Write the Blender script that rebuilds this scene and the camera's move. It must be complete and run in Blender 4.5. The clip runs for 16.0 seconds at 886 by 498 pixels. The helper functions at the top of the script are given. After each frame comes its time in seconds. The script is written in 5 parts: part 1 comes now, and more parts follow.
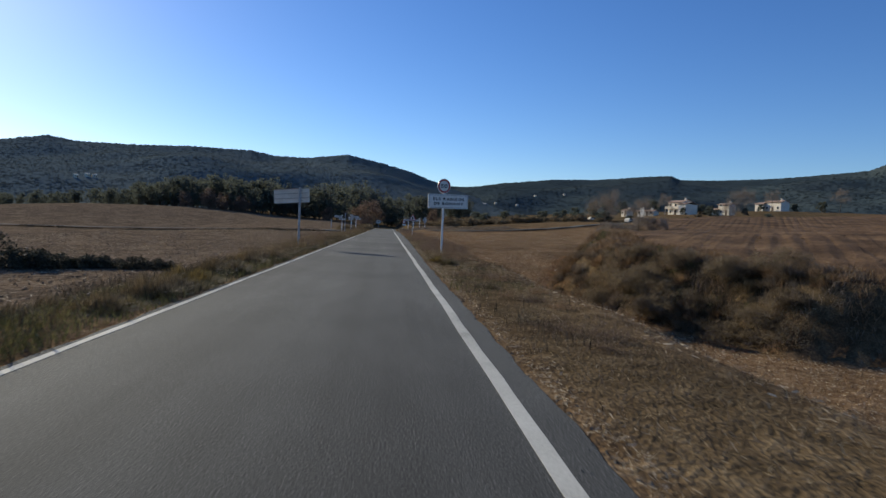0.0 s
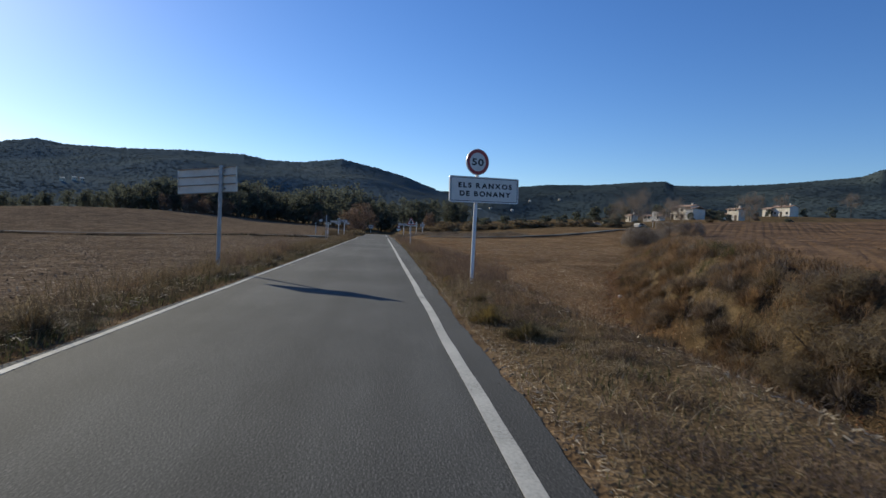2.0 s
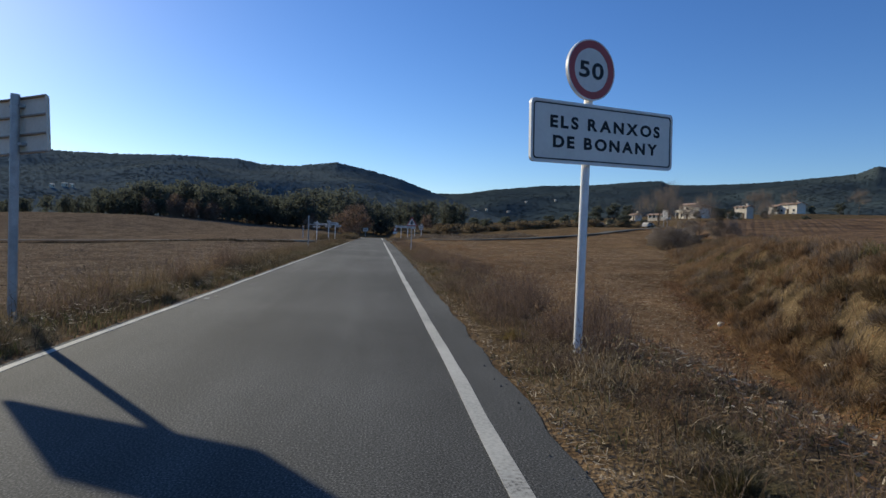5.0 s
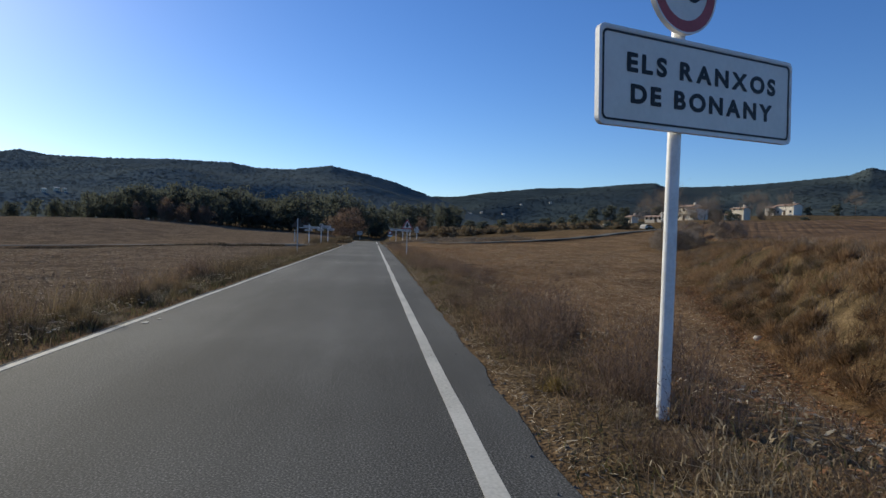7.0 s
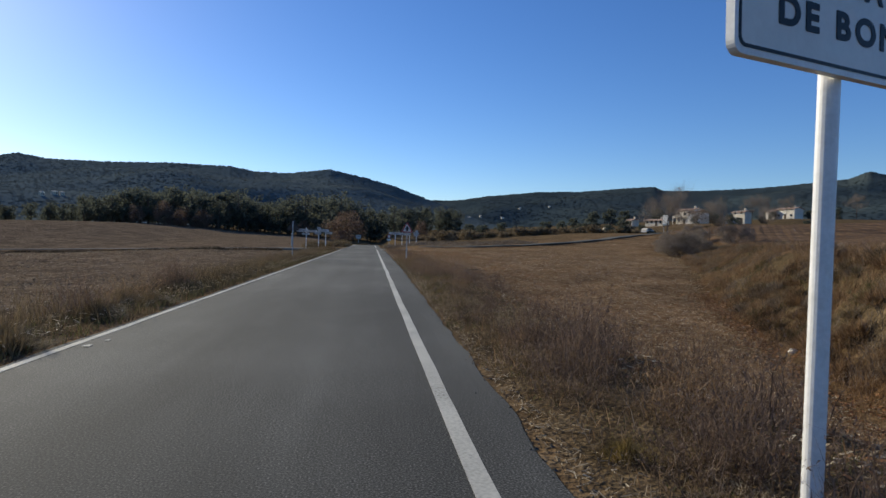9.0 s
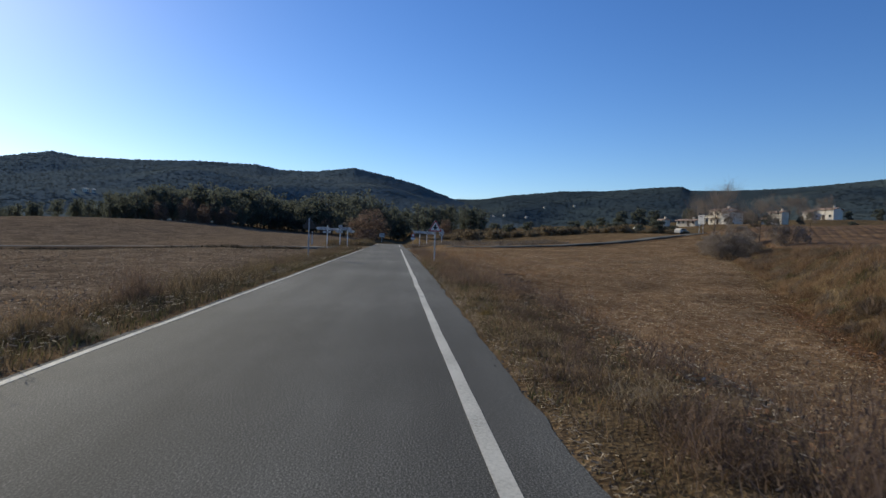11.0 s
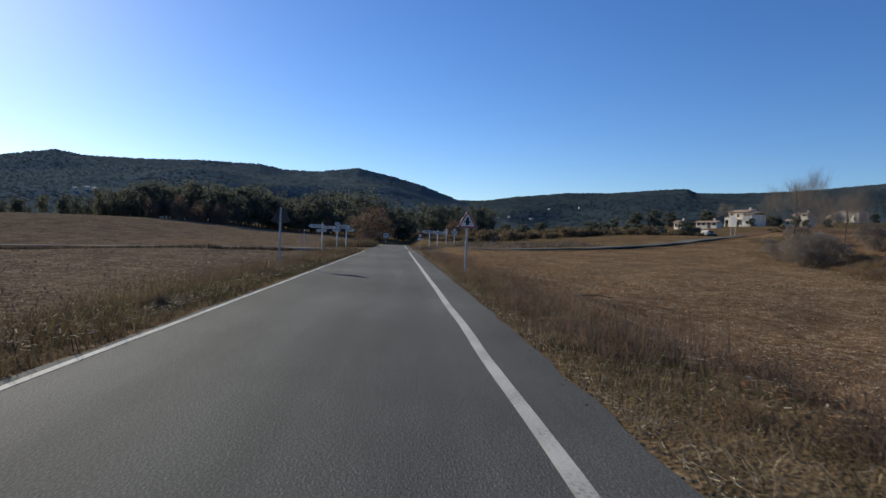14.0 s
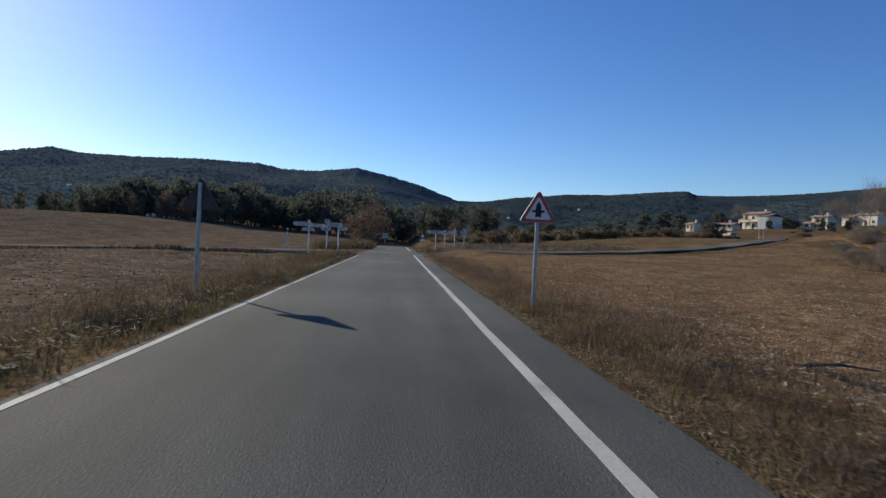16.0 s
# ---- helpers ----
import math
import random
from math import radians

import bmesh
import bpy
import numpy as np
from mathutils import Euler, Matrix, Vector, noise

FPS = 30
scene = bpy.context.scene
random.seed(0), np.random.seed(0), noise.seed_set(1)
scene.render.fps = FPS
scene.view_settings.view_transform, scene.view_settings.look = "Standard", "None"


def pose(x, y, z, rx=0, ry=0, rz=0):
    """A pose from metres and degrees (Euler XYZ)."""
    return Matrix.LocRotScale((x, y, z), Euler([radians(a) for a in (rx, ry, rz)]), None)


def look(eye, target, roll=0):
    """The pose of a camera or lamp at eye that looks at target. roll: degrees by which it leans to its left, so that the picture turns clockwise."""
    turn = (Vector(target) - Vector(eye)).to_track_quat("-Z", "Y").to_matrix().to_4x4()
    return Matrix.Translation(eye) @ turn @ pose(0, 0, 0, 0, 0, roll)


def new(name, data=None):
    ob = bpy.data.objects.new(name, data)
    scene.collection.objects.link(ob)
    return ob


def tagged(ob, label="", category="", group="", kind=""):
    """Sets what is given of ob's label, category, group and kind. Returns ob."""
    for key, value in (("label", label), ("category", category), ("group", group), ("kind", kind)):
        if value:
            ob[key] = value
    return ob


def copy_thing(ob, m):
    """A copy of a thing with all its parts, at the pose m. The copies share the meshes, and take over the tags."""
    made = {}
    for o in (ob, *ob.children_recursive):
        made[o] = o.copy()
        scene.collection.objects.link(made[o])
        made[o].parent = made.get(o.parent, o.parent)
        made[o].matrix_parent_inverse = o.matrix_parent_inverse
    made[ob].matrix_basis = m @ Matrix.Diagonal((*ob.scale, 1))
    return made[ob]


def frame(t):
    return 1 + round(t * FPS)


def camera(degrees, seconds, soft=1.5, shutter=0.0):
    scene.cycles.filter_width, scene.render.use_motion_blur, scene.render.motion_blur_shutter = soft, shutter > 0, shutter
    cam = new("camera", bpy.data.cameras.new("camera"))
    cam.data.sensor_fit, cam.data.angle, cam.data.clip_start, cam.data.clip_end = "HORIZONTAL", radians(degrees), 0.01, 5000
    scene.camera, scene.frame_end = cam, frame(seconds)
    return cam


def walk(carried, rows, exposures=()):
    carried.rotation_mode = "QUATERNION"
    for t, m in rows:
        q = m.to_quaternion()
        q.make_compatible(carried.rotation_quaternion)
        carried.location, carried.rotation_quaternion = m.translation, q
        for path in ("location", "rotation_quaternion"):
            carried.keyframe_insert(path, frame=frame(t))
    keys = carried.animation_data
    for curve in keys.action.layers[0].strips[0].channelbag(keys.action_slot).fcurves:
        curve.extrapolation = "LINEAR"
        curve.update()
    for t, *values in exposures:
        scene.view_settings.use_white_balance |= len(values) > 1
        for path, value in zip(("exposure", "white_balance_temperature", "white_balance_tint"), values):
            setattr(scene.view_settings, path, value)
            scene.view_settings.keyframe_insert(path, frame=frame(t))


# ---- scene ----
cam = camera(74.0, 16.0, soft=1.5, shutter=0.15)
PATH = [
    (0, (0.284, -0.896, 1.268), (2.174, 18.994, 0.488), 2.6),
    (0.5, (0.352, 2.795, 1.305), (2.362, 22.685, 0.685), 2.7),
    (1, (0.338, 5.679, 1.306), (2.488, 25.559, 0.836), 2.9),
    (1.5, (0.372, 8.669, 1.313), (2.532, 28.549, 0.713), 2.8),
    (2, (0.421, 11.028, 1.301), (2.511, 30.908, 0.701), 2.7),
    (2.5, (0.418, 13.436, 1.289), (2.438, 33.326, 0.789), 3.0),
    (3, (0.422, 15.226, 1.277), (2.372, 35.116, 0.787), 3.0),
    (3.5, (0.43, 16.868, 1.269), (2.380, 36.768, 0.689), 2.9),
    (4, (0.442, 17.926, 1.25), (2.482, 37.816, 0.660), 2.5),
    (6.5, (0.604, 21.273, 1.286), (2.934, 41.133, 0.916), 1.7),
    (7, (0.61, 21.723, 1.275), (2.990, 41.583, 0.865), 1.7),
    (7.5, (0.621, 22.072, 1.277), (3.031, 41.922, 0.917), 1.7),
    (8, (0.64, 22.388, 1.27), (3.050, 42.238, 0.890), 1.5),
    (8.5, (0.647, 22.785, 1.267), (3.047, 42.635, 0.897), 1.4),
    (9, (0.646, 23.224, 1.266), (3.056, 43.074, 0.986), 1.7),
    (11.5, (0.556, 28.616, 1.327), (2.106, 48.556, 0.927), 2.1),
    (12, (0.499, 30.463, 1.311), (2.049, 50.393, 0.801), 2.1),
    (12.5, (0.441, 31.993, 1.3), (1.971, 51.933, 0.780), 2.4),
    (13, (0.392, 33.645, 1.28), (1.912, 53.575, 0.770), 2.7),
    (13.5, (0.345, 35.567, 1.25), (1.805, 55.507, 0.790), 2.9),
    (14, (0.269, 37.393, 1.23), (1.779, 57.333, 0.920), 2.5),
    (14.5, (0.187, 39.869, 1.265), (1.437, 59.829, 0.915), 2.7),
    (15, (0.058, 42.217, 1.276), (1.308, 62.177, 0.886), 3.0),
    (15.5, (-0.023, 44.322, 1.262), (1.317, 64.272, 0.952), 3.0),
    (16, (-0.061, 47.067, 1.236), (1.499, 67.007, 0.956), 2.9),
]
walk(cam, [(t, look(eye, target, roll)) for t, eye, target, roll in PATH], [(0, 0.03, 6650, 9), (16, 0.03, 6650, 9)])

# ---- world and sun ----
SUN_AZ, SUN_EL = 38.5, 21.6     # degrees left of the road's heading, and above the horizon
world = bpy.data.worlds.new("sky")
scene.world = world
world.use_nodes = True
wn, wl = world.node_tree.nodes, world.node_tree.links
sky = wn.new("ShaderNodeTexSky")
sky.sky_type = "NISHITA"
sky.sun_disc = False
sky.sun_elevation = radians(SUN_EL)
sky.sun_rotation = radians(-SUN_AZ)
sky.altitude = 500
sky.air_density = 1.0
sky.dust_density = 0.25
sky.ozone_density = 5.0
wn["Background"].inputs["Strength"].default_value = 0.132
vivid = wn.new("ShaderNodeHueSaturation")
vivid.inputs["Hue"].default_value = 0.5103
vivid.inputs["Saturation"].default_value = 1.15
wl.new(sky.outputs[0], vivid.inputs["Color"])
wl.new(vivid.outputs[0], wn["Background"].inputs["Color"])

sun_dir = Vector((-math.sin(radians(SUN_AZ)) * math.cos(radians(SUN_EL)), math.cos(radians(SUN_AZ)) * math.cos(radians(SUN_EL)), math.sin(radians(SUN_EL))))
sun_data = bpy.data.lights.new("sun", "SUN")
sun_data.energy = 4.7
sun_data.angle = radians(0.53)
sun_data.color = (1.0, 0.93, 0.76)
sun = new("sun", sun_data)
sun.matrix_world = look((0, 0, 0), -sun_dir)
sun.location = sun_dir * 300


# ---- materials ----
def material(name, stops, scale=6.0, rough=0.9, bump=0.3, bump_scale=None, metal=0.0, detail=6.0, fine=None, island=0.0, spec=0.25, coords="Object", leaf=0.0, weight=0.9):
    """A surface whose colour runs through stops by noise at two scales, with fine relief."""
    m = bpy.data.materials.new(name)
    m.use_nodes = True
    n, l = m.node_tree.nodes, m.node_tree.links
    b = n["Principled BSDF"]
    b.inputs["Roughness"].default_value = rough
    b.inputs["Metallic"].default_value = metal
    b.inputs["Specular IOR Level"].default_value = spec
    tc = n.new("ShaderNodeNewGeometry") if coords == "World" else n.new("ShaderNodeTexCoord")
    pos = tc.outputs["Position"] if coords == "World" else tc.outputs["Object"]
    big, small = n.new("ShaderNodeTexNoise"), n.new("ShaderNodeTexNoise")
    big.inputs["Scale"].default_value, big.inputs["Detail"].default_value = scale, detail
    small.inputs["Scale"].default_value, small.inputs["Detail"].default_value = fine or scale * 9, 4
    l.new(pos, big.inputs["Vector"]); l.new(pos, small.inputs["Vector"])
    mix = n.new("ShaderNodeMath"); mix.operation = "MULTIPLY_ADD"
    l.new(small.outputs["Fac"], mix.inputs[0]); mix.inputs[1].default_value = 0.55
    half = n.new("ShaderNodeMath"); half.operation = "MULTIPLY_ADD"
    l.new(big.outputs["Fac"], half.inputs[0]); half.inputs[1].default_value = weight; half.inputs[2].default_value = 0.23 - weight / 2
    l.new(half.outputs[0], mix.inputs[2])
    last = mix.outputs[0]
    if island:
        rnd = n.new("ShaderNodeMath"); rnd.operation = "MULTIPLY_ADD"
        geo = n.new("ShaderNodeNewGeometry")
        l.new(geo.outputs["Random Per Island"], rnd.inputs[0]); rnd.inputs[1].default_value = island
        less = n.new("ShaderNodeMath"); less.operation = "SUBTRACT"
        l.new(last, less.inputs[0]); less.inputs[1].default_value = island / 2
        l.new(less.outputs[0], rnd.inputs[2])
        last = rnd.outputs[0]
    ramp = n.new("ShaderNodeValToRGB")
    while len(ramp.color_ramp.elements) < len(stops):
        ramp.color_ramp.elements.new(0.5)
    for e, (p, c) in zip(ramp.color_ramp.elements, stops):
        e.position, e.color = p, (*c, 1)
    l.new(last, ramp.inputs[0]); l.new(ramp.outputs[0], b.inputs["Base Color"])
    if bump:
        bp = n.new("ShaderNodeBump")
        bp.inputs["Strength"].default_value = bump
        bp.inputs["Distance"].default_value = bump_scale or 0.02
        l.new(small.outputs["Fac"], bp.inputs["Height"]); l.new(bp.outputs[0], b.inputs["Normal"])
    if leaf:
        thin, both = n.new("ShaderNodeBsdfTranslucent"), n.new("ShaderNodeMixShader")
        l.new(ramp.outputs[0], thin.inputs["Color"])
        both.inputs[0].default_value = leaf
        l.new(b.outputs[0], both.inputs[1]); l.new(thin.outputs[0], both.inputs[2])
        l.new(both.outputs[0], n["Material Output"].inputs["Surface"])
    return m


asphalt = material("asphalt", [(0.38, (0.020, 0.020, 0.018)), (0.46, (0.045, 0.045, 0.041)), (0.53, (0.084, 0.083, 0.075)), (0.62, (0.21, 0.204, 0.183))], 0.16, 0.9, 0.0, 0.002, fine=80, coords="World", spec=0.18, weight=0.17, detail=3)


def streaked(m, stretch, low, high):
    """Adds long faint streaks along the road, from tyres and weather."""
    n, l = m.node_tree.nodes, m.node_tree.links
    geo, mp, t = n.new("ShaderNodeNewGeometry"), n.new("ShaderNodeMapping"), n.new("ShaderNodeTexNoise")
    mp.inputs["Scale"].default_value = stretch
    t.inputs["Scale"].default_value, t.inputs["Detail"].default_value = 1.0, 5
    r = n.new("ShaderNodeValToRGB")
    r.color_ramp.elements[0].position, r.color_ramp.elements[0].color = 0.3, (low, low, low, 1)
    r.color_ramp.elements[1].position, r.color_ramp.elements[1].color = 0.7, (high, high, high, 1)
    x = n.new("ShaderNodeMix")
    x.data_type, x.blend_type = "RGBA", "MULTIPLY"
    x.inputs["Factor"].default_value = 1.0
    b = n["Principled BSDF"].inputs["Base Color"]
    l.new(geo.outputs["Position"], mp.inputs["Vector"]); l.new(mp.outputs[0], t.inputs["Vector"]); l.new(t.outputs["Fac"], r.inputs[0])
    l.new(b.links[0].from_socket, x.inputs["A"]); l.new(r.outputs[0], x.inputs["B"]); l.new(x.outputs["Result"], b)


streaked(asphalt, (1.1, 0.05, 1.0), 0.70, 1.20)
streaked(asphalt, (2.6, 0.9, 1.0), 0.92, 1.08)
line_paint = material("road_line_paint", [(0.26, (0.12, 0.117, 0.10)), (0.36, (0.36, 0.345, 0.295)), (0.52, (0.485, 0.465, 0.395)), (0.75, (0.59, 0.57, 0.495))], 1.1, 0.8, 0.3, 0.003, fine=40, coords="World", weight=0.7)
sign_white = material("sign_white", [(0.3, (0.68, 0.63, 0.545)), (0.7, (0.77, 0.72, 0.63))], 3, 0.35, 0.0, spec=0.5)
sign_red = material("sign_red", [(0.3, (0.34, 0.03, 0.025)), (0.7, (0.46, 0.05, 0.04))], 4, 0.4, 0.0, spec=0.5)
sign_black = material("sign_black", [(0.3, (0.008, 0.008, 0.01)), (0.7, (0.02, 0.02, 0.022))], 4, 0.45, 0.0)
galvanised = material("galvanised_steel", [(0.3, (0.30, 0.30, 0.29)), (0.7, (0.46, 0.455, 0.44))], 7, 0.45, 0.15, 0.002, metal=0.35, spec=0.5)
# A greyed sign white: the boards' shaded side is put into the colour.
board_grey = material("shade_greyed_board", [(0.3, (0.46, 0.44, 0.40)), (0.7, (0.60, 0.58, 0.53))], 3, 0.5, 0.0, spec=0.4)
faded_ink = material("faded_ink", [(0.3, (0.14, 0.14, 0.14)), (0.7, (0.22, 0.22, 0.21))], 4, 0.6, 0.0)
board_back = material("pale_sign_back", [(0.3, (0.70, 0.60, 0.47)), (0.7, (0.84, 0.75, 0.61))], 3, 0.5, 0.1, 0.002)
rail_brown = material("weathered_rail", [(0.3, (0.30, 0.23, 0.17)), (0.7, (0.44, 0.36, 0.28))], 4, 0.6, 0.1, 0.002)
# Darkened galvanised steel: shade on a sign's back is put into the colour.
dark_steel = material("dark_steel", [(0.3, (0.055, 0.046, 0.038)), (0.7, (0.09, 0.076, 0.062))], 6, 0.6, 0.1, 0.002)
post_white = material("white_painted_steel", [(0.25, (0.66, 0.645, 0.60)), (0.6, (0.82, 0.80, 0.76))], 5, 0.4, 0.1, 0.002, spec=0.5)
straw = material("dry_grass", [(0.2, (0.11, 0.078, 0.046)), (0.45, (0.23, 0.168, 0.098)), (0.65, (0.35, 0.268, 0.160)), (0.85, (0.52, 0.42, 0.275))], 0.35, 0.85, 0, island=0.55, coords="World", leaf=0.36)
bleached = material("bleached_straw", [(0.2, (0.30, 0.22, 0.13)), (0.5, (0.48, 0.38, 0.24)), (0.8, (0.68, 0.57, 0.40))], 0.35, 0.8, 0, island=0.6, coords="World", leaf=0.32)
weed = material("brown_weed", [(0.2, (0.090, 0.056, 0.031)), (0.5, (0.215, 0.132, 0.070)), (0.8, (0.38, 0.25, 0.142))], 0.4, 0.85, 0, island=0.5, coords="World", leaf=0.40)
left_weed = material("olive_brown_weed", [(0.2, (0.060, 0.045, 0.025)), (0.5, (0.140, 0.102, 0.056)), (0.8, (0.26, 0.19, 0.108))], 0.4, 0.85, 0, island=0.5, coords="World", leaf=0.32)
grey_weed = material("grey_brown_weed", [(0.2, (0.075, 0.057, 0.041)), (0.5, (0.18, 0.138, 0.10)), (0.8, (0.33, 0.26, 0.19))], 0.4, 0.85, 0, island=0.55, coords="World", leaf=0.32)
greenish = material("olive_grass", [(0.2, (0.045, 0.045, 0.018)), (0.5, (0.10, 0.095, 0.036)), (0.8, (0.20, 0.175, 0.07))], 0.4, 0.8, 0, island=0.5, coords="World", leaf=0.28)
pine_leaf = material("pine_needles", [(0.2, (0.072, 0.080, 0.064)), (0.5, (0.106, 0.116, 0.090)), (0.8, (0.145, 0.150, 0.110))], 0.3, 0.9, 0, island=0.35, leaf=0.5, spec=0.05)
bark = material("bark", [(0.3, (0.07, 0.05, 0.035)), (0.7, (0.16, 0.12, 0.09))], 5, 0.9, 0.5, 0.02)
rust_leaf = material("rust_brown_leaves", [(0.2, (0.095, 0.063, 0.045)), (0.5, (0.172, 0.117, 0.084)), (0.8, (0.25, 0.175, 0.128))], 0.4, 0.85, 0, island=0.5, leaf=0.4)
twig = material("bare_twigs", [(0.3, (0.17, 0.135, 0.105)), (0.7, (0.30, 0.245, 0.195))], 3, 0.9, 0, island=0.4, leaf=0.35)
render_white = material("white_render", [(0.3, (0.66, 0.585, 0.47)), (0.7, (0.78, 0.70, 0.58))], 0.6, 0.85, 0.2, 0.01)
render_cream = material("cream_render", [(0.3, (0.52, 0.45, 0.35)), (0.7, (0.66, 0.58, 0.46))], 0.6, 0.85, 0.2, 0.01)
roof_tile = material("clay_roof_tile", [(0.3, (0.26, 0.165, 0.115)), (0.7, (0.42, 0.29, 0.21))], 1.5, 0.85, 0.4, 0.03)
dark_glass = material("window_glass", [(0.3, (0.02, 0.025, 0.03)), (0.7, (0.04, 0.045, 0.05))], 2, 0.12, 0, spec=0.6)
# Far slopes: distance haze is put into the colour, paler and bluer.
forest = material("haze_tinted_forest_floor", [(0.34, (0.085, 0.112, 0.118)), (0.5, (0.105, 0.132, 0.134)), (0.70, (0.128, 0.150, 0.142))], 0.0045, 0.95, 0.3, 2.0, fine=0.16, coords="World", spec=0.0)
# East slopes: a darker copy, with shade and haze in the colour.
forest_east = material("shaded_hazy_east_floor", [(0.34, (0.044, 0.062, 0.069)), (0.5, (0.056, 0.076, 0.080)), (0.70, (0.072, 0.088, 0.084))], 0.0035, 0.95, 0.3, 2.0, fine=0.12, coords="World", spec=0.0)
# Crowns carry the same painted haze as the floor below them.
far_pine = material("haze_tinted_pine_canopy", [(0.22, (0.095, 0.125, 0.135)), (0.42, (0.11, 0.14, 0.147)), (0.58, (0.12, 0.148, 0.15)), (0.8, (0.135, 0.155, 0.15))], 0.005, 0.95, 0, fine=0.03, coords="World", spec=0.0, island=0.12, weight=0.8, leaf=0.6)

# East crowns: darker copy, bluish haze still in the colour.
east_pine = material("darker_hazy_pine_canopy", [(0.22, (0.046, 0.066, 0.078)), (0.42, (0.056, 0.076, 0.086)), (0.58, (0.066, 0.086, 0.092)), (0.8, (0.080, 0.096, 0.094))], 0.004, 0.95, 0, fine=0.02, coords="World", spec=0.0, island=0.12, weight=0.9, leaf=0.6)


# ---- the ground's shape ----
def step(a, b, v):
    s = np.clip((v - a) / (b - a), 0, 1)
    return s * s * (3 - 2 * s)


def wave(x, y, k, seed):
    """A cheap smooth noise, about -1 to 1."""
    s = 0
    for i in range(5):
        a = seed * 1.7 + i * 2.399
        f = k * (0.7 + 0.33 * i)
        s = s + np.sin((x * math.cos(a) + y * math.sin(a)) * f + seed * (3.1 + i))
    return s / 3.2


def toe(y):
    """Where the bank beside the stubble field begins."""
    return np.interp(y, [-60, 12.5, 15, 18, 20, 22, 25, 28, 31, 34, 38, 48, 62, 86, 116, 150], [30.0, 16.0, 11.2, 10.2, 9.0, 8.2, 8.1, 8.5, 9.5, 10.5, 11.8, 15.8, 22.5, 35.5, 47.0, 60.0])


def field_right(y):
    return np.interp(y, [-40, 15, 34, 38, 49, 60, 80, 110, 160, 300], [-2.2, -2.0, -1.75, -1.45, -0.9, -0.2, 0.1, 0.55, 1.2, 3.0])


def height(x, y):
    x, y = np.asarray(x, float), np.asarray(y, float)
    # stubble field and verge to the right
    right = step(3.6, 7.5, x) * (field_right(y) + 0.012 * np.clip(x - 10, 0, 90))
    right = right + 0.05 * wave(x, y, 0.9, 1.0) * step(2.2, 4, x)
    # terrace bank and the ploughed field on it
    d = (x - toe(y)) * 0.88
    top = np.interp(y, [-40, 15, 22, 30, 42, 90, 120], [-0.1, 0.1, 0.4, 0.95, 1.2, 1.8, 1.8])
    upper = top + 0.064 * np.clip(d - 4, 0, 90) + 0.03 * np.clip(d - 94, 0, 300) + 0.02 * np.clip(d - 40, 0, 60) + 6.0 * step(75, 125, x) * step(140, 215, y)
    lift = step(0, np.interp(y, [0, 36, 60, 100], [2.3, 2.6, 4.5, 9.0]), d + 0.35 * wave(x, y, 0.8, 4.0)) * (1 - step(112, 150, y) * 0.4)
    right = right * (1 - lift) + upper * lift
    # the ground climbs along the lane towards the houses
    right = right + 2.5 * step(5, 58, x) * step(75, 112, y) * (1 - 0.36 * step(108, 128, x)) + 2.4 * step(145, 185, x) * step(200, 255, y)
    # left field, the lane's side and the rounded field behind it
    left = -step(3.4, 7.5, -x) * (1.15 - 0.75 * step(55, 100, y) * (1 - step(18, 40, -x)))
    left = left - 0.012 * np.clip(-x - 9, 0, 70)
    left = left + 0.05 * wave(x, y, 0.8, 2.0) * step(3.0, 5, -x)
    hill = 4.9 * step(104, 175, y) * np.exp(-((x + 72) / 46.0) ** 2) + 2.2 * step(120, 220, y) * step(30, 150, -x)
    left = left + hill
    z = np.where(x > 0, right, left)
    # far ground sinks a little behind the junction on the road's line, then rises to the woods
    far = 2.4 * step(150, 420, y) + 0.006 * np.clip(y - 300, 0, 600)
    z = z + far - 1.1 * step(135, 200, y) * np.exp(-((x - 0) / 14.0) ** 2)
    # bed of the main road
    bed = step(0.25, 1.2, np.maximum(x - 1.75, -2.80 - x))
    return np.where((y < 150), z * bed - 0.008 * (1 - bed), z)


def side_road_y(x):
    """The lane that crosses: its middle line."""
    return 99.5 + 0.02 * x + np.where(x > 15, 0.0175 * (x - 15) ** 2, 0.0)


# ---- helpers for things ----
def part(name, bm, mat, parent=None, label="", category=""):
    me = bpy.data.meshes.new(name)
    bm.to_mesh(me)
    bm.free()
    me.materials.append(mat)
    ob = new(name, me)
    if parent is not None:
        ob.parent = parent
    return tagged(ob, label, category)


def raw(name, verts, faces, mat, parent=None, smooth=False):
    """One mesh object from arrays; faces is an (n, k) array."""
    me = bpy.data.meshes.new(name)
    verts, faces = np.asarray(verts, np.float32), np.asarray(faces, np.int32)
    k = faces.shape[1]
    me.vertices.add(len(verts)); me.vertices.foreach_set("co", verts.ravel())
    me.loops.add(faces.size); me.loops.foreach_set("vertex_index", faces.ravel())
    me.polygons.add(len(faces)); me.polygons.foreach_set("loop_start", np.arange(0, faces.size, k, dtype=np.int32))
    me.polygons.foreach_set("use_smooth", np.full(len(faces), smooth, bool))
    me.update(calc_edges=True)
    me.validate()
    me.materials.append(mat)
    ob = new(name, me)
    if parent is not None:
        ob.parent = parent
    return ob


def thing(name, m, label, category, group="", kind=""):
    ob = new(name)
    ob.matrix_world = m
    return tagged(ob, label, category, group, kind)


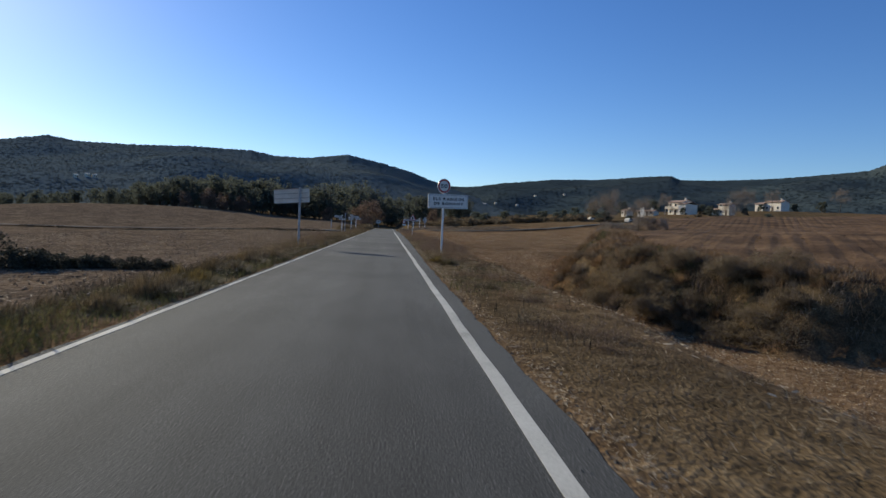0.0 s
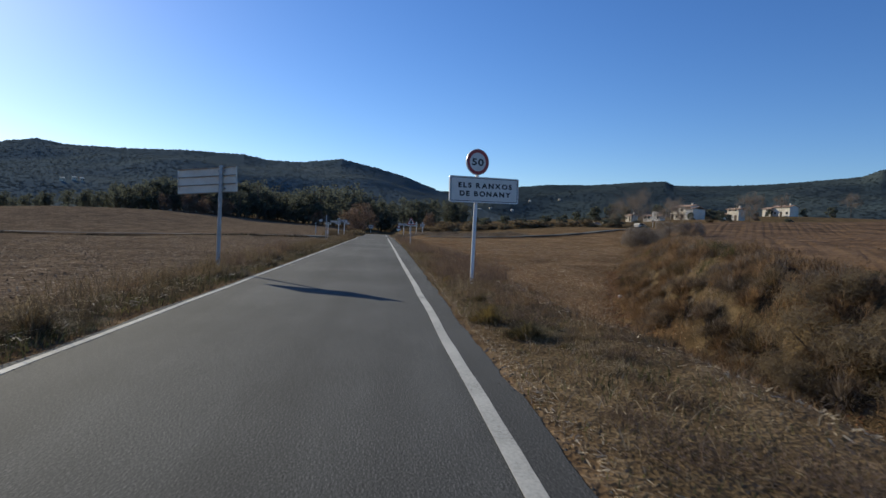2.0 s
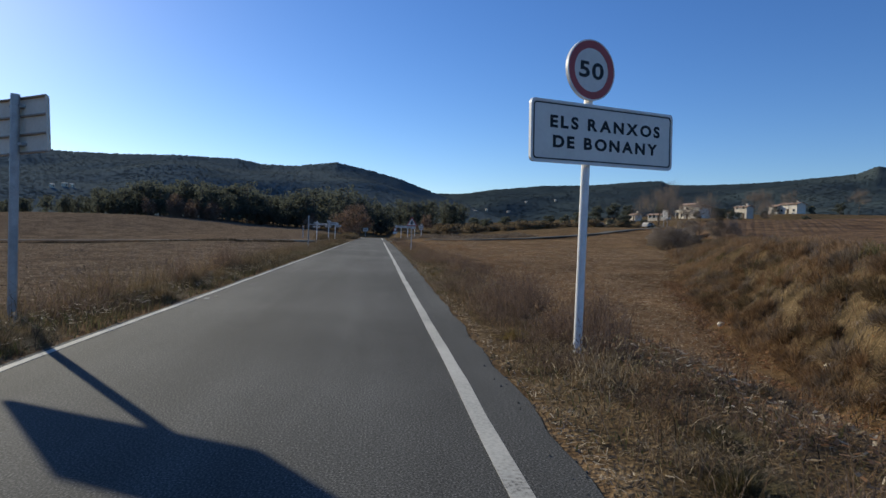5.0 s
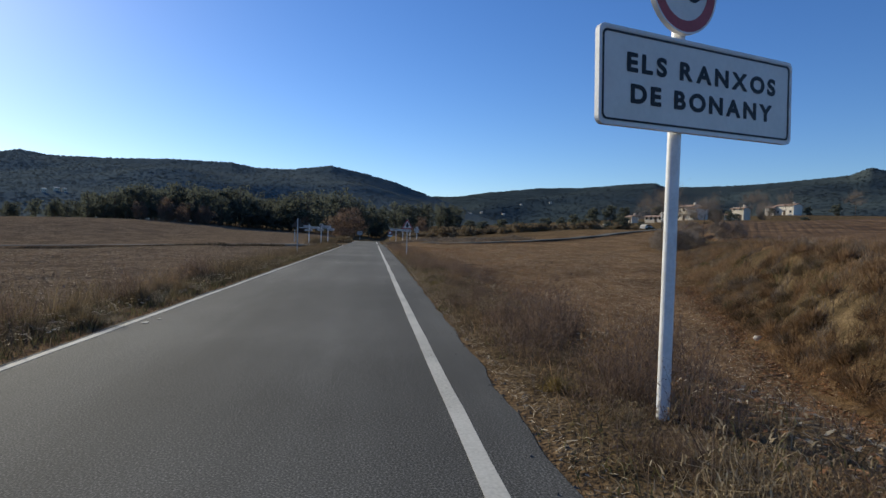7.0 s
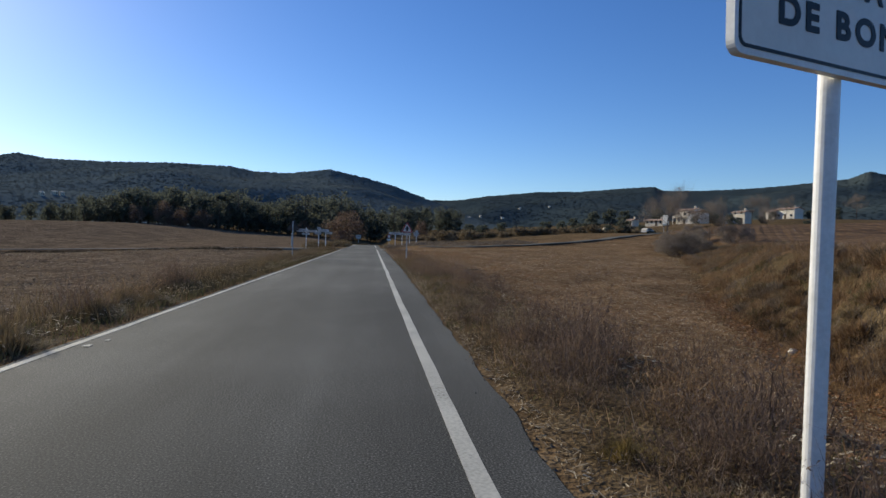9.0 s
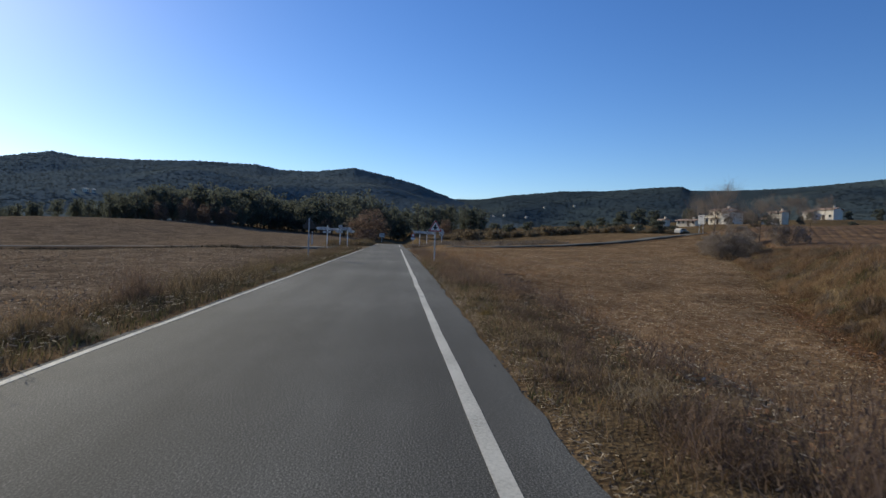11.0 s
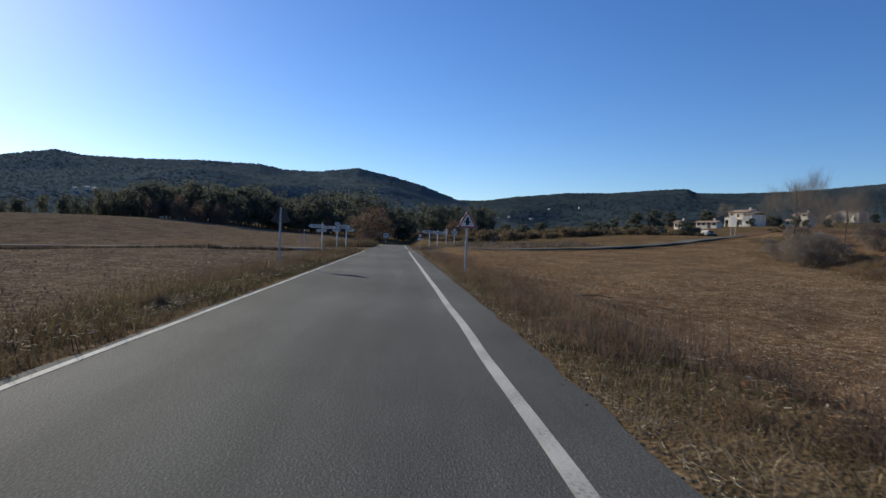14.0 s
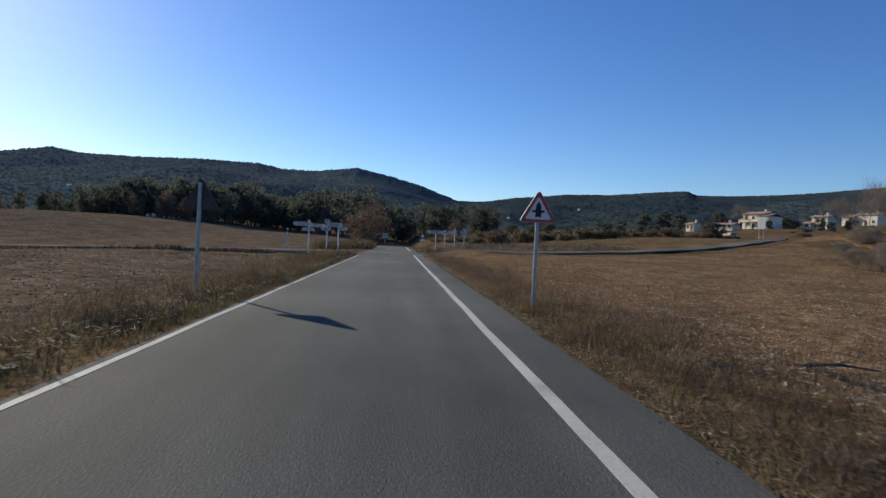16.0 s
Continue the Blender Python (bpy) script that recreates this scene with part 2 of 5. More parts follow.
def block(bm, size, at=(0, 0, 0), turn=None, bevel=0.0):
    m = Matrix.Translation(at) @ (turn or Matrix.Identity(4)) @ Matrix.Diagonal((*size, 1))
    made = bmesh.ops.create_cube(bm, size=1, matrix=m)
    if bevel:
        edges = list({e for v in made["verts"] for e in v.link_edges})
        bmesh.ops.bevel(bm, geom=edges, offset=bevel, segments=2, affect="EDGES")
    return bm


def rod(bm, radius, a, b, sides=14, r2=None):
    a, b = Vector(a), Vector(b)
    turn = (b - a).to_track_quat("Z", "Y").to_matrix().to_4x4()
    bmesh.ops.create_cone(bm, cap_ends=True, segments=sides, radius1=radius, radius2=radius if r2 is None else r2, depth=(b - a).length,
                          matrix=Matrix.Translation((a + b) / 2) @ turn)
    return bm


def plate(bm, outline, y0, y1):
    """A flat plate in the xz plane from an outline, between two depths."""
    front = [bm.verts.new((x, y0, z)) for x, z in outline]
    back = [bm.verts.new((x, y1, z)) for x, z in outline]
    bm.faces.new(front)
    bm.faces.new(back[::-1])
    for i in range(len(outline)):
        j = (i + 1) % len(outline)
        bm.faces.new((front[i], back[i], back[j], front[j]))
    bmesh.ops.recalc_face_normals(bm, faces=bm.faces)
    return bm


def rounded(w, h, r, n=5):
    pts = []
    for cx, cz, a0 in ((w / 2 - r, h / 2 - r, 0), (-w / 2 + r, h / 2 - r, 90), (-w / 2 + r, -h / 2 + r, 180), (w / 2 - r, -h / 2 + r, 270)):
        for i in range(n + 1):
            a = radians(a0 + 90 * i / n)
            pts.append((cx + r * math.cos(a), cz + r * math.sin(a)))
    return pts


def ring(bm, outer, inner, y0, y1):
    """A flat frame between two outlines of the same number of points."""
    n = len(outer)
    lay = [[bm.verts.new((x, y, z)) for x, z in line] for line, y in ((outer, y0), (inner, y0), (outer, y1), (inner, y1))]
    for i in range(n):
        j = (i + 1) % n
        bm.faces.new((lay[0][i], lay[0][j], lay[1][j], lay[1][i]))
        bm.faces.new((lay[2][i], lay[3][i], lay[3][j], lay[2][j]))
        bm.faces.new((lay[0][i], lay[2][i], lay[2][j], lay[0][j]))
        bm.faces.new((lay[1][i], lay[1][j], lay[3][j], lay[3][i]))
    bmesh.ops.recalc_face_normals(bm, faces=bm.faces)
    return bm


def triangle(side, r, n=5):
    """A triangle with rounded corners, its point upward, about its own middle."""
    R = side / math.sqrt(3)
    pts = []
    for k in range(3):
        a = radians(90 + 120 * k)
        c = Vector((math.cos(a), math.sin(a))) * (R - 2 * r)
        for i in range(n + 1):
            b = a + radians(-60 + 120 * i / n)
            pts.append((c.x + r * math.cos(b), c.y + r * math.sin(b)))
    return pts


def letters(text, size, at, parent, mat, wide=1.15, gap=0.03, bold=0.0):
    """A line of letters that faces -y, each letter a mesh of its own, centred on at."""
    made, x = [], 0.0
    for ch in text:
        if ch == " ":
            x += size * 0.54
            continue
        cu = bpy.data.curves.new("letter", "FONT")
        cu.body, cu.size, cu.extrude, cu.offset = ch, size, 0.001, bold
        tmp = new("outline", cu)
        bpy.context.view_layer.update()
        me = bpy.data.meshes.new_from_object(tmp.evaluated_get(bpy.context.evaluated_depsgraph_get()))
        bpy.data.objects.remove(tmp)
        me.name = "letter"
        me.materials.clear(); me.materials.append(mat)
        co = [v.co for v in me.vertices]
        lo, hi = min(c.x for c in co), max(c.x for c in co)
        low, tall = min(c.y for c in co), max(c.y for c in co)
        for c in me.vertices:
            c.co.x = (c.co.x - lo) * wide
        bm, fat = bmesh.new(), size * 0.02
        for k, (dx, dz) in enumerate(((0, 0), (fat, 0), (-fat, 0), (0, fat), (0, -fat))):
            base = len(bm.verts)
            bm.from_mesh(me)
            bm.verts.ensure_lookup_table()
            for v in bm.verts[base:]:
                v.co += Vector((dx, dz, 0.0003 * k))
        bm.to_mesh(me)
        bm.free()
        ob = new("letter", me)
        ob.parent = parent
        made.append((ob, x))
        x += (hi - lo) * wide + gap
    for ob, at_x in made:
        ob.matrix_basis = pose(at[0] + at_x - (x - gap) / 2, at[1], at[2] - size * 0.35, 90, 0, 0)


# ---- ground ----
def spread(stops):
    """Coordinates from (from, to, pitch) stretches."""
    out = []
    for a, b, p in stops:
        out += list(np.linspace(a, b, max(2, int(round((b - a) / p))), endpoint=False))
    return np.array(out + [stops[-1][1]])


gx = spread([(-3200, -800, 400), (-800, -200, 60), (-200, -60, 8), (-60, -20, 2), (-20, -8, 0.6), (-8, -2.6, 0.3), (-2.6, 1.4, 1.0), (1.4, 9, 0.3), (9, 24, 0.5), (24, 60, 1.5), (60, 220, 8), (220, 800, 60), (800, 3200, 400)])
gy = spread([(-1200, -150, 150), (-150, -20, 10), (-20, 60, 0.6), (60, 130, 1.0), (130, 220, 4), (220, 520, 20), (520, 1000, 120)])
X, Y = np.meshgrid(gx, gy)
Z = height(X, Y)
nx, ny = len(gx), len(gy)
idx = np.arange(nx * ny).reshape(ny, nx)
quads = np.stack([idx[:-1, :-1], idx[:-1, 1:], idx[1:, 1:], idx[1:, :-1]], -1).reshape(-1, 4)


def ground_material():
    """Soil of the fields: stubble, ploughed red earth, brown tilth and verge, told apart by where they lie."""
    m = bpy.data.materials.new("field_soil")
    m.use_nodes = True
    n, l = m.node_tree.nodes, m.node_tree.links
    b = n["Principled BSDF"]
    b.inputs["Roughness"].default_value = 0.95
    b.inputs["Specular IOR Level"].default_value = 0.0
    geo = n.new("ShaderNodeNewGeometry")

    def noise_at(scale, detail=5, vec=None):
        t = n.new("ShaderNodeTexNoise")
        t.inputs["Scale"].default_value, t.inputs["Detail"].default_value = scale, detail
        l.new(vec or geo.outputs["Position"], t.inputs["Vector"])
        return t.outputs["Fac"]

    def ramp(fac, stops):
        r = n.new("ShaderNodeValToRGB")
        while len(r.color_ramp.elements) < len(stops):
            r.color_ramp.elements.new(0.5)
        for e, (p, c) in zip(r.color_ramp.elements, stops):
            e.position, e.color = p, (*c, 1)
        l.new(fac, r.inputs[0])
        return r.outputs[0]

    def blend(fac, a, c):
        x = n.new("ShaderNodeMix")
        x.data_type = "RGBA"
        l.new(fac, x.inputs["Factor"]); l.new(a, x.inputs["A"]); l.new(c, x.inputs["B"])
        return x.outputs["Result"]

    def zone(name):
        a = n.new("ShaderNodeAttribute")
        a.attribute_name = name
        return a.outputs["Fac"]

    n1, n2, n3 = noise_at(0.35), noise_at(2.6), noise_at(22.0, 3)
    add = n.new("ShaderNodeMath"); add.operation = "MULTIPLY_ADD"; add.inputs[1].default_value = 0.5
    l.new(n2, add.inputs[0])
    sm = n.new("ShaderNodeMath"); sm.operation = "MULTIPLY"; sm.inputs[1].default_value = 0.5
    l.new(n3, sm.inputs[0]); l.new(sm.outputs[0], add.inputs[2])
    stubble = ramp(add.outputs[0], [(0.32, (0.084, 0.050, 0.028)), (0.46, (0.178, 0.112, 0.062)), (0.56, (0.270, 0.180, 0.103)), (0.70, (0.46, 0.345, 0.215))])
    red = ramp(add.outputs[0], [(0.35, (0.09, 0.046, 0.02)), (0.5, (0.17, 0.088, 0.039)), (0.65, (0.28, 0.16, 0.078))])
    tilth = ramp(add.outputs[0], [(0.38, (0.075, 0.054, 0.036)), (0.49, (0.158, 0.117, 0.080)), (0.57, (0.238, 0.180, 0.125)), (0.70, (0.39, 0.31, 0.225))])
    scrub = ramp(add.outputs[0], [(0.35, (0.055, 0.042, 0.024)), (0.5, (0.12, 0.086, 0.048)), (0.66, (0.22, 0.16, 0.09))])
    col = blend(zone("tilth"), stubble, tilth)
    col = blend(zone("red"), col, red)
    col = blend(zone("scrub"), col, scrub)
    rust_soil = ramp(add.outputs[0], [(0.35, (0.066, 0.036, 0.018)), (0.5, (0.145, 0.080, 0.040)), (0.66, (0.25, 0.15, 0.078))])
    col = blend(zone("foot"), col, rust_soil)
    big = ramp(n1, [(0.3, (0.66, 0.66, 0.66)), (0.7, (1.22, 1.18, 1.12))])
    mul = n.new("ShaderNodeMix"); mul.data_type = "RGBA"; mul.blend_type = "MULTIPLY"; mul.inputs["Factor"].default_value = 1.0
    l.new(col, mul.inputs["A"]); l.new(big, mul.inputs["B"])
    l.new(mul.outputs["Result"], b.inputs["Base Color"])
    bp = n.new("ShaderNodeBump")
    bp.inputs["Strength"].default_value, bp.inputs["Distance"].default_value = 1.0, 0.08
    l.new(add.outputs[0], bp.inputs["Height"]); l.new(bp.outputs[0], b.inputs["Normal"])
    return m


soil = ground_material()
ground = raw("ground", np.stack([X, Y, Z], -1).reshape(-1, 3), quads, soil, smooth=True)
tagged(ground, "brown winter fields of stubble and ploughed earth beside the road", "ground", kind="structure")
dd = (X - toe(Y)) * 0.88
zones = {
    "red": step(3.0, 7.0, dd + 1.0 * wave(X, Y, 0.5, 3.0)) * (X > 0) * (1 - step(185, 210, Y)),
    "foot": np.clip(0.8 * step(-0.6, 0.0, dd) * (1 - step(0.3, 0.9, dd)) * (X > 0) * (Y > 14) * (Y < 60) * (0.55 + 0.6 * wave(X, Y, 1.3, 9.0)), 0, 1),
    "tilth": np.where(X < 0, step(4.5, 7.5, -X), 0.0),
    "scrub": np.clip(0.5 * step(50, 72, X) * step(118, 145, Y) + step(122, 134, Y) * step(-14, -9, X) * (X < 7) + 0.4 * step(100, 108, Y) * (X > 4) * (Y > side_road_y(X) + 2) + step(-1.0, 0.2, dd) * (1 - step(4.5, 7, dd)) * (X > 0) * (Y < 110) + step(230, 300, Y) + 0.6 * step(112, 122, Y) * (X > 8) * (0.5 + 0.5 * wave(X, Y, 0.09, 6.0)) + step(1.5, 1.9, X) * (1 - step(3.2, 4.6, X)) * 0.85 + step(2.8, 3.0, -X) * (1 - step(4.6, 6.5, -X)) * 0.7, 0, 1),
}
for key, val in zones.items():
    at = ground.data.attributes.new(key, "FLOAT", "POINT")
    at.data.foreach_set("value", np.ascontiguousarray(val, np.float32).ravel())


# ---- roads ----
# The lane's sun glint is put into the colour as a paler tone.
pale_asphalt = material("glint_pale_asphalt", [(0.3, (0.14, 0.130, 0.110)), (0.5, (0.21, 0.195, 0.166)), (0.75, (0.29, 0.270, 0.230))], 0.2, 0.9, 0.5, 0.01, fine=18, coords="World", spec=0.0)


def strip(name, left, right, zs, mat, thick=0.12):
    """A slab between two lines of (x, y)."""
    n = len(zs)
    top = [(*left[i], zs[i]) for i in range(n)] + [(*right[i], zs[i]) for i in range(n)]
    low = [(x, y, z - thick) for x, y, z in top]
    v = np.array(top + low)
    f = []
    for i in range(n - 1):
        f.append((i, n + i, n + i + 1, i + 1))
        f.append((i, i + 1, 2 * n + i + 1, 2 * n + i))
        f.append((n + i, 3 * n + i, 3 * n + i + 1, n + i + 1))
    return raw(name, v, np.array(f)[:, ::-1], mat)


def road_dip(y):
    return -1.1 * step(135, 200, y) * 1.0 + 2.4 * step(150, 420, y)


ys = spread([(-60, -4, 0.5), (-4, 95, 0.12), (95, 130, 0.5), (130, 330, 4)])
fray = np.random.default_rng(8)
ragged = np.convolve(fray.normal(0, 0.008, len(ys) + 4), np.ones(5) / 3.2, "valid")
margin = np.interp(ys, [-60, 0, 18, 32, 48, 84, 92, 330], [0.16, 0.20, 0.26, 0.42, 0.62, 0.72, 0.5, 0.3]) + 0.03 * wave(ys, ys * 0, 2.1, 5.0) + 0.012 * wave(ys, ys * 0, 7.0, 2.0) + ragged
bend = -0.0009 * np.clip(ys - 150, 0, 400) ** 2
west = np.stack([-2.68 - 0.05 * np.abs(wave(ys, ys * 0, 1.3, 7.0)) + 0.6 * ragged[::-1] + bend, ys], -1)
east = np.stack([1.27 + 0.07 + margin + bend, ys], -1)
road = strip("road", west, east, road_dip(ys), asphalt)
tagged(road, "narrow grey asphalt country road with worn edges", "road", kind="structure")


def painted(name, x, w, y0, y1, z=0.004):
    s = np.arange(y0, y1, 0.5)
    b2 = -0.0009 * np.clip(s - 150, 0, 400) ** 2
    wob = 0.012 * wave(s, s * 0, 0.9, x)
    ob = strip(name, np.stack([x - w / 2 + wob + b2, s], -1), np.stack([x + w / 2 + wob + b2 + 0.006 * wave(s, s * 0, 5, 3.3), s], -1), road_dip(s) + z, line_paint, 0.003)
    return tagged(ob, "worn white edge line painted on the asphalt", "road line", kind="structure")


painted("road_line_west", -2.584, 0.08, -60, 86.5)
painted("road_line_east", 1.245, 0.124, -60, 92)


def mouth_line(name, turn_x, turn_y, r, a0, a1):
    """A short curved edge line at the junction's mouth."""
    a = np.radians(np.linspace(a0, a1, 14))
    zz = np.full(14, 0.004)
    i, o = np.stack([turn_x + (r - 0.05) * np.cos(a), turn_y + (r - 0.05) * np.sin(a)], -1), np.stack([turn_x + (r + 0.05) * np.cos(a), turn_y + (r + 0.05) * np.sin(a)], -1)
    return tagged(strip(name, o, i, zz, line_paint, 0.003), "worn white line curving into the side lane", "road line", kind="structure")


mouth_line("road_line_mouth_west", -6.58, 86.5, 4.0, 0, 62)
mouth_line("road_line_mouth_east", 4.75, 92.0, 3.5, 180, 130)
painted("road_line_west_far", -2.584, 0.10, 112, 170)
painted("road_line_east_far", 1.265, 0.12, 107, 170)

sx = np.concatenate([np.linspace(-220, -2.9, 90)])
sy = side_road_y(sx)
sz = np.maximum(height(sx, sy), -9) + 0.06 + 0.16 * step(8, 14, -sx)
sz = np.convolve(np.pad(sz, 6, mode="edge"), np.ones(13) / 13, "valid")
sz = np.where(sx > -8, sz * step(3, 8, -sx) - 0.004, sz)
lane_w = tagged(strip("lane_west", np.stack([sx, sy + 2.4], -1), np.stack([sx, sy - 2.4 - 4.5 * step(9, 3, -sx)], -1), sz, pale_asphalt, 0.2), "narrow grey lane that joins the road", "road", kind="structure")
# the lane's earth shoulder on the road's side
far_sx = sx[sx < -9]
edge_z = sz[sx < -9]
foot_y = side_road_y(far_sx) - 3.6
k = len(far_sx)
shoulder_v = np.concatenate([np.column_stack([far_sx, side_road_y(far_sx) - 2.38, edge_z - 0.02]), np.column_stack([far_sx, foot_y, height(far_sx, foot_y) - 0.08])])
shoulder_f = np.column_stack([np.arange(k - 1), np.arange(k, 2 * k - 1), np.arange(k + 1, 2 * k), np.arange(1, k)])
tagged(raw("lane_shoulder", shoulder_v, shoulder_f, soil), "brown earth shoulder along the lane", "ground", kind="structure")
dull_asphalt = material("dull_asphalt", [(0.3, (0.09, 0.086, 0.075)), (0.5, (0.14, 0.133, 0.115)), (0.75, (0.20, 0.19, 0.165))], 0.2, 0.9, 0.5, 0.01, fine=18, coords="World", spec=0.0)
sx = np.linspace(1.9, 72, 70)
sy = side_road_y(sx)
sz = height(sx, sy) + 0.05 + 0.05 * step(8, 16, sx)
sz = np.where(sx < 8, sz * step(3, 8, sx) - 0.004, sz)
lane_e = tagged(strip("lane_east", np.stack([sx, sy + 2.3], -1), np.stack([sx, sy - 2.3 - 4.0 * step(8, 2.5, sx)], -1), sz, dull_asphalt), "narrow grey lane that joins the road", "road", kind="structure")


# ---- mountains ----
def ridge(name, dist, azimuths, slopes, depth, seed, label, cover, cols=900, lines=60):
    """A wooded range: a slope that climbs to a skyline given by direction and steepness, and falls behind it."""
    az = np.linspace(azimuths[0], azimuths[-1], cols)
    s = np.interp(az, azimuths, slopes)
    k = np.array([1, 3, 5, 3, 1.0]); k /= k.sum()
    s = np.convolve(np.pad(s, 2, mode="edge"), k, "valid")
    k2 = np.hanning(161); k2 /= k2.sum()
    soft = np.convolve(np.pad(s, 80, mode="edge"), k2, "valid")
    rows = np.linspace(0, 1.25, lines)
    a = np.radians(az)
    V = []
    for u in rows:
        r = dist + depth * (u - 1)
        prof = np.where(u <= 1, u ** 1.25, 1 - 3.0 * (u - 1))
        bumps = (0.34 * wave(a * dist, r * np.ones_like(a), 0.006, seed) + 0.12 * wave(a * dist, r * np.ones_like(a), 0.016, seed + 1)) * u * (1.0 - min(u, 1))
        zz = (soft + (s - soft) * min(u, 1) ** 5) * dist * (prof + bumps) + np.random.uniform(-1, 1, len(az)) * (1.6 if abs(u - 1) < 0.02 else 0.3)
        V.append(np.stack([r * np.sin(a), 20 + r * np.cos(a), zz - (0 if u > 0 else 25)], -1))
    V = np.array(V).reshape(-1, 3)
    n = len(az)
    i2 = np.arange(len(rows) * n).reshape(len(rows), n)
    q = np.stack([i2[:-1, :-1], i2[:-1, 1:], i2[1:, 1:], i2[1:, :-1]], -1).reshape(-1, 4)
    slope = V.reshape(len(rows), n, 3)
    return tagged(raw(name, V, q, cover, smooth=True), label, "mountain", kind="structure"), slope


def on_slope(slope, azimuths, az, tan):
    """The place on a slope in one direction at which it is seen so steeply from the road."""
    j = int(np.searchsorted(np.linspace(azimuths[0], azimuths[-1], slope.shape[1]), az))
    line = slope[:int(slope.shape[0] / 1.25), j]
    k = int(np.argmin(np.abs((line[:, 2] - 1.3) / np.hypot(line[:, 0], line[:, 1] - 23) - tan)))
    return line[k]


def canopy(name, slope, az_range, azimuths, count, size, seed, label, clear=(), mat=None):
    """Tree crowns standing all over a slope, each a small uneven dome, with clearings (place, radius)."""
    r = np.random.default_rng(seed)
    R, N, _ = slope.shape
    top = int(R / 1.25)
    lo, hi = np.searchsorted(np.linspace(azimuths[0], azimuths[-1], N), az_range)
    i = (1 + (top + 1) * r.uniform(0.02, 1, count) ** 0.8).clip(1, top + 1)
    j = r.uniform(lo, hi - 2, count)
    i0, j0 = i.astype(int), j.astype(int)
    i0[:count // 5], i[:count // 5] = top, top - 0.001 + r.uniform(0, 0.6, count // 5)
    fi, fj = (i - i0)[:, None], (j - j0)[:, None]
    p = (slope[i0, j0] * (1 - fi) + slope[i0 + 1, j0] * fi) * (1 - fj) + (slope[i0, j0 + 1] * (1 - fi) + slope[i0 + 1, j0 + 1] * fi) * fj
    for spot, radius in clear:
        p = p[np.hypot(p[:, 0] - spot[0], (p[:, 1] - spot[1] + radius * 0.6) * 0.6) > radius]
    count = len(p)
    w, h = r.uniform(size[0], size[1], count), r.uniform(size[0], size[1], count) * 0.10
    p = p - np.stack([0 * h, 0 * h, h * 0.34], -1)
    a0 = r.uniform(0, 6.28, count)
    ringv = [p + np.stack([np.cos(a0 + k * 1.2566) * w * r.uniform(0.75, 1.1, count) / 2, np.sin(a0 + k * 1.2566) * w * r.uniform(0.75, 1.1, count) / 2, h * r.uniform(-0.35, 0.1, count)], -1) for k in range(5)]
    apex = p + np.stack([r.normal(0, 0.5, count), r.normal(0, 0.5, count), h], -1)
    v = np.stack(ringv + [apex], 1).reshape(-1, 3)
    o = (np.arange(count) * 6)[:, None]
    f = np.concatenate([o + [k, (k + 1) % 5, 5] for k in range(5)], 1).reshape(-1, 3)
    return tagged(raw(name, v, f, mat or far_pine, smooth=True), label, "forest", kind="stuff")


WEST_AZ = [-75, -55, -40, -33, -29, -27, -23, -18, -13, -11, -8, -4.1, -1, 2, 5, 9, 14, 20]
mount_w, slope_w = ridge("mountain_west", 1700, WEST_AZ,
      [0.05, 0.07, 0.08, 0.088, 0.105, 0.100, 0.103, 0.109, 0.110, 0.104, 0.104, 0.1145, 0.104, 0.091, 0.072, 0.05, 0.03, 0.01], 1150, 2.0, "dark pine-covered mountain ridge on the horizon, blue haze in its colour", forest)
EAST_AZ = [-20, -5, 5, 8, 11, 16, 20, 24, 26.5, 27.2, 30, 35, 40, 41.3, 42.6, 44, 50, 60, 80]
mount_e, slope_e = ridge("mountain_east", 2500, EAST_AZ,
      [0.04, 0.055, 0.069, 0.0695, 0.078, 0.0872, 0.0885, 0.0945, 0.097, 0.0903, 0.090, 0.0935, 0.1015, 0.104, 0.114, 0.107, 0.1, 0.09, 0.05], 1700, 5.0, "dark pine-covered hills on the horizon, blue haze in their colour", forest_east)
far_homes = [(on_slope(slope_e, EAST_AZ, az, tan), az, w) for az, tan, w in ((12.5, 0.041, 11), (9.3, 0.040, 15), (10.4, 0.0425, 9), (14.2, 0.0565, 10), (17.0, 0.062, 9))]
far_homes += [(on_slope(slope_w, WEST_AZ, az, tan), az, w) for az, tan, w in ((-27.4, 0.0470, 7), (-26.5, 0.0478, 9), (-26.0, 0.0474, 7))]
gaps = [(p, 9 if w < 14 else 12) for p, az, w in far_homes]
canopy("far_forest_west", slope_w, (-42, 13), WEST_AZ, 30000, (5.0, 10.0), 301, "dense pine forest over the mountain slope, coloured with blue haze", gaps)
canopy("far_forest_east", slope_e, (2, 54), EAST_AZ, 25000, (8.0, 14.0), 302, "dense dark pine forest over the far hills, coloured with blue haze", gaps, east_pine)
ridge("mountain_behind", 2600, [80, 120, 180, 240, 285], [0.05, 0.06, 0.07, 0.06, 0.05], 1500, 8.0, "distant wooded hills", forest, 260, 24)


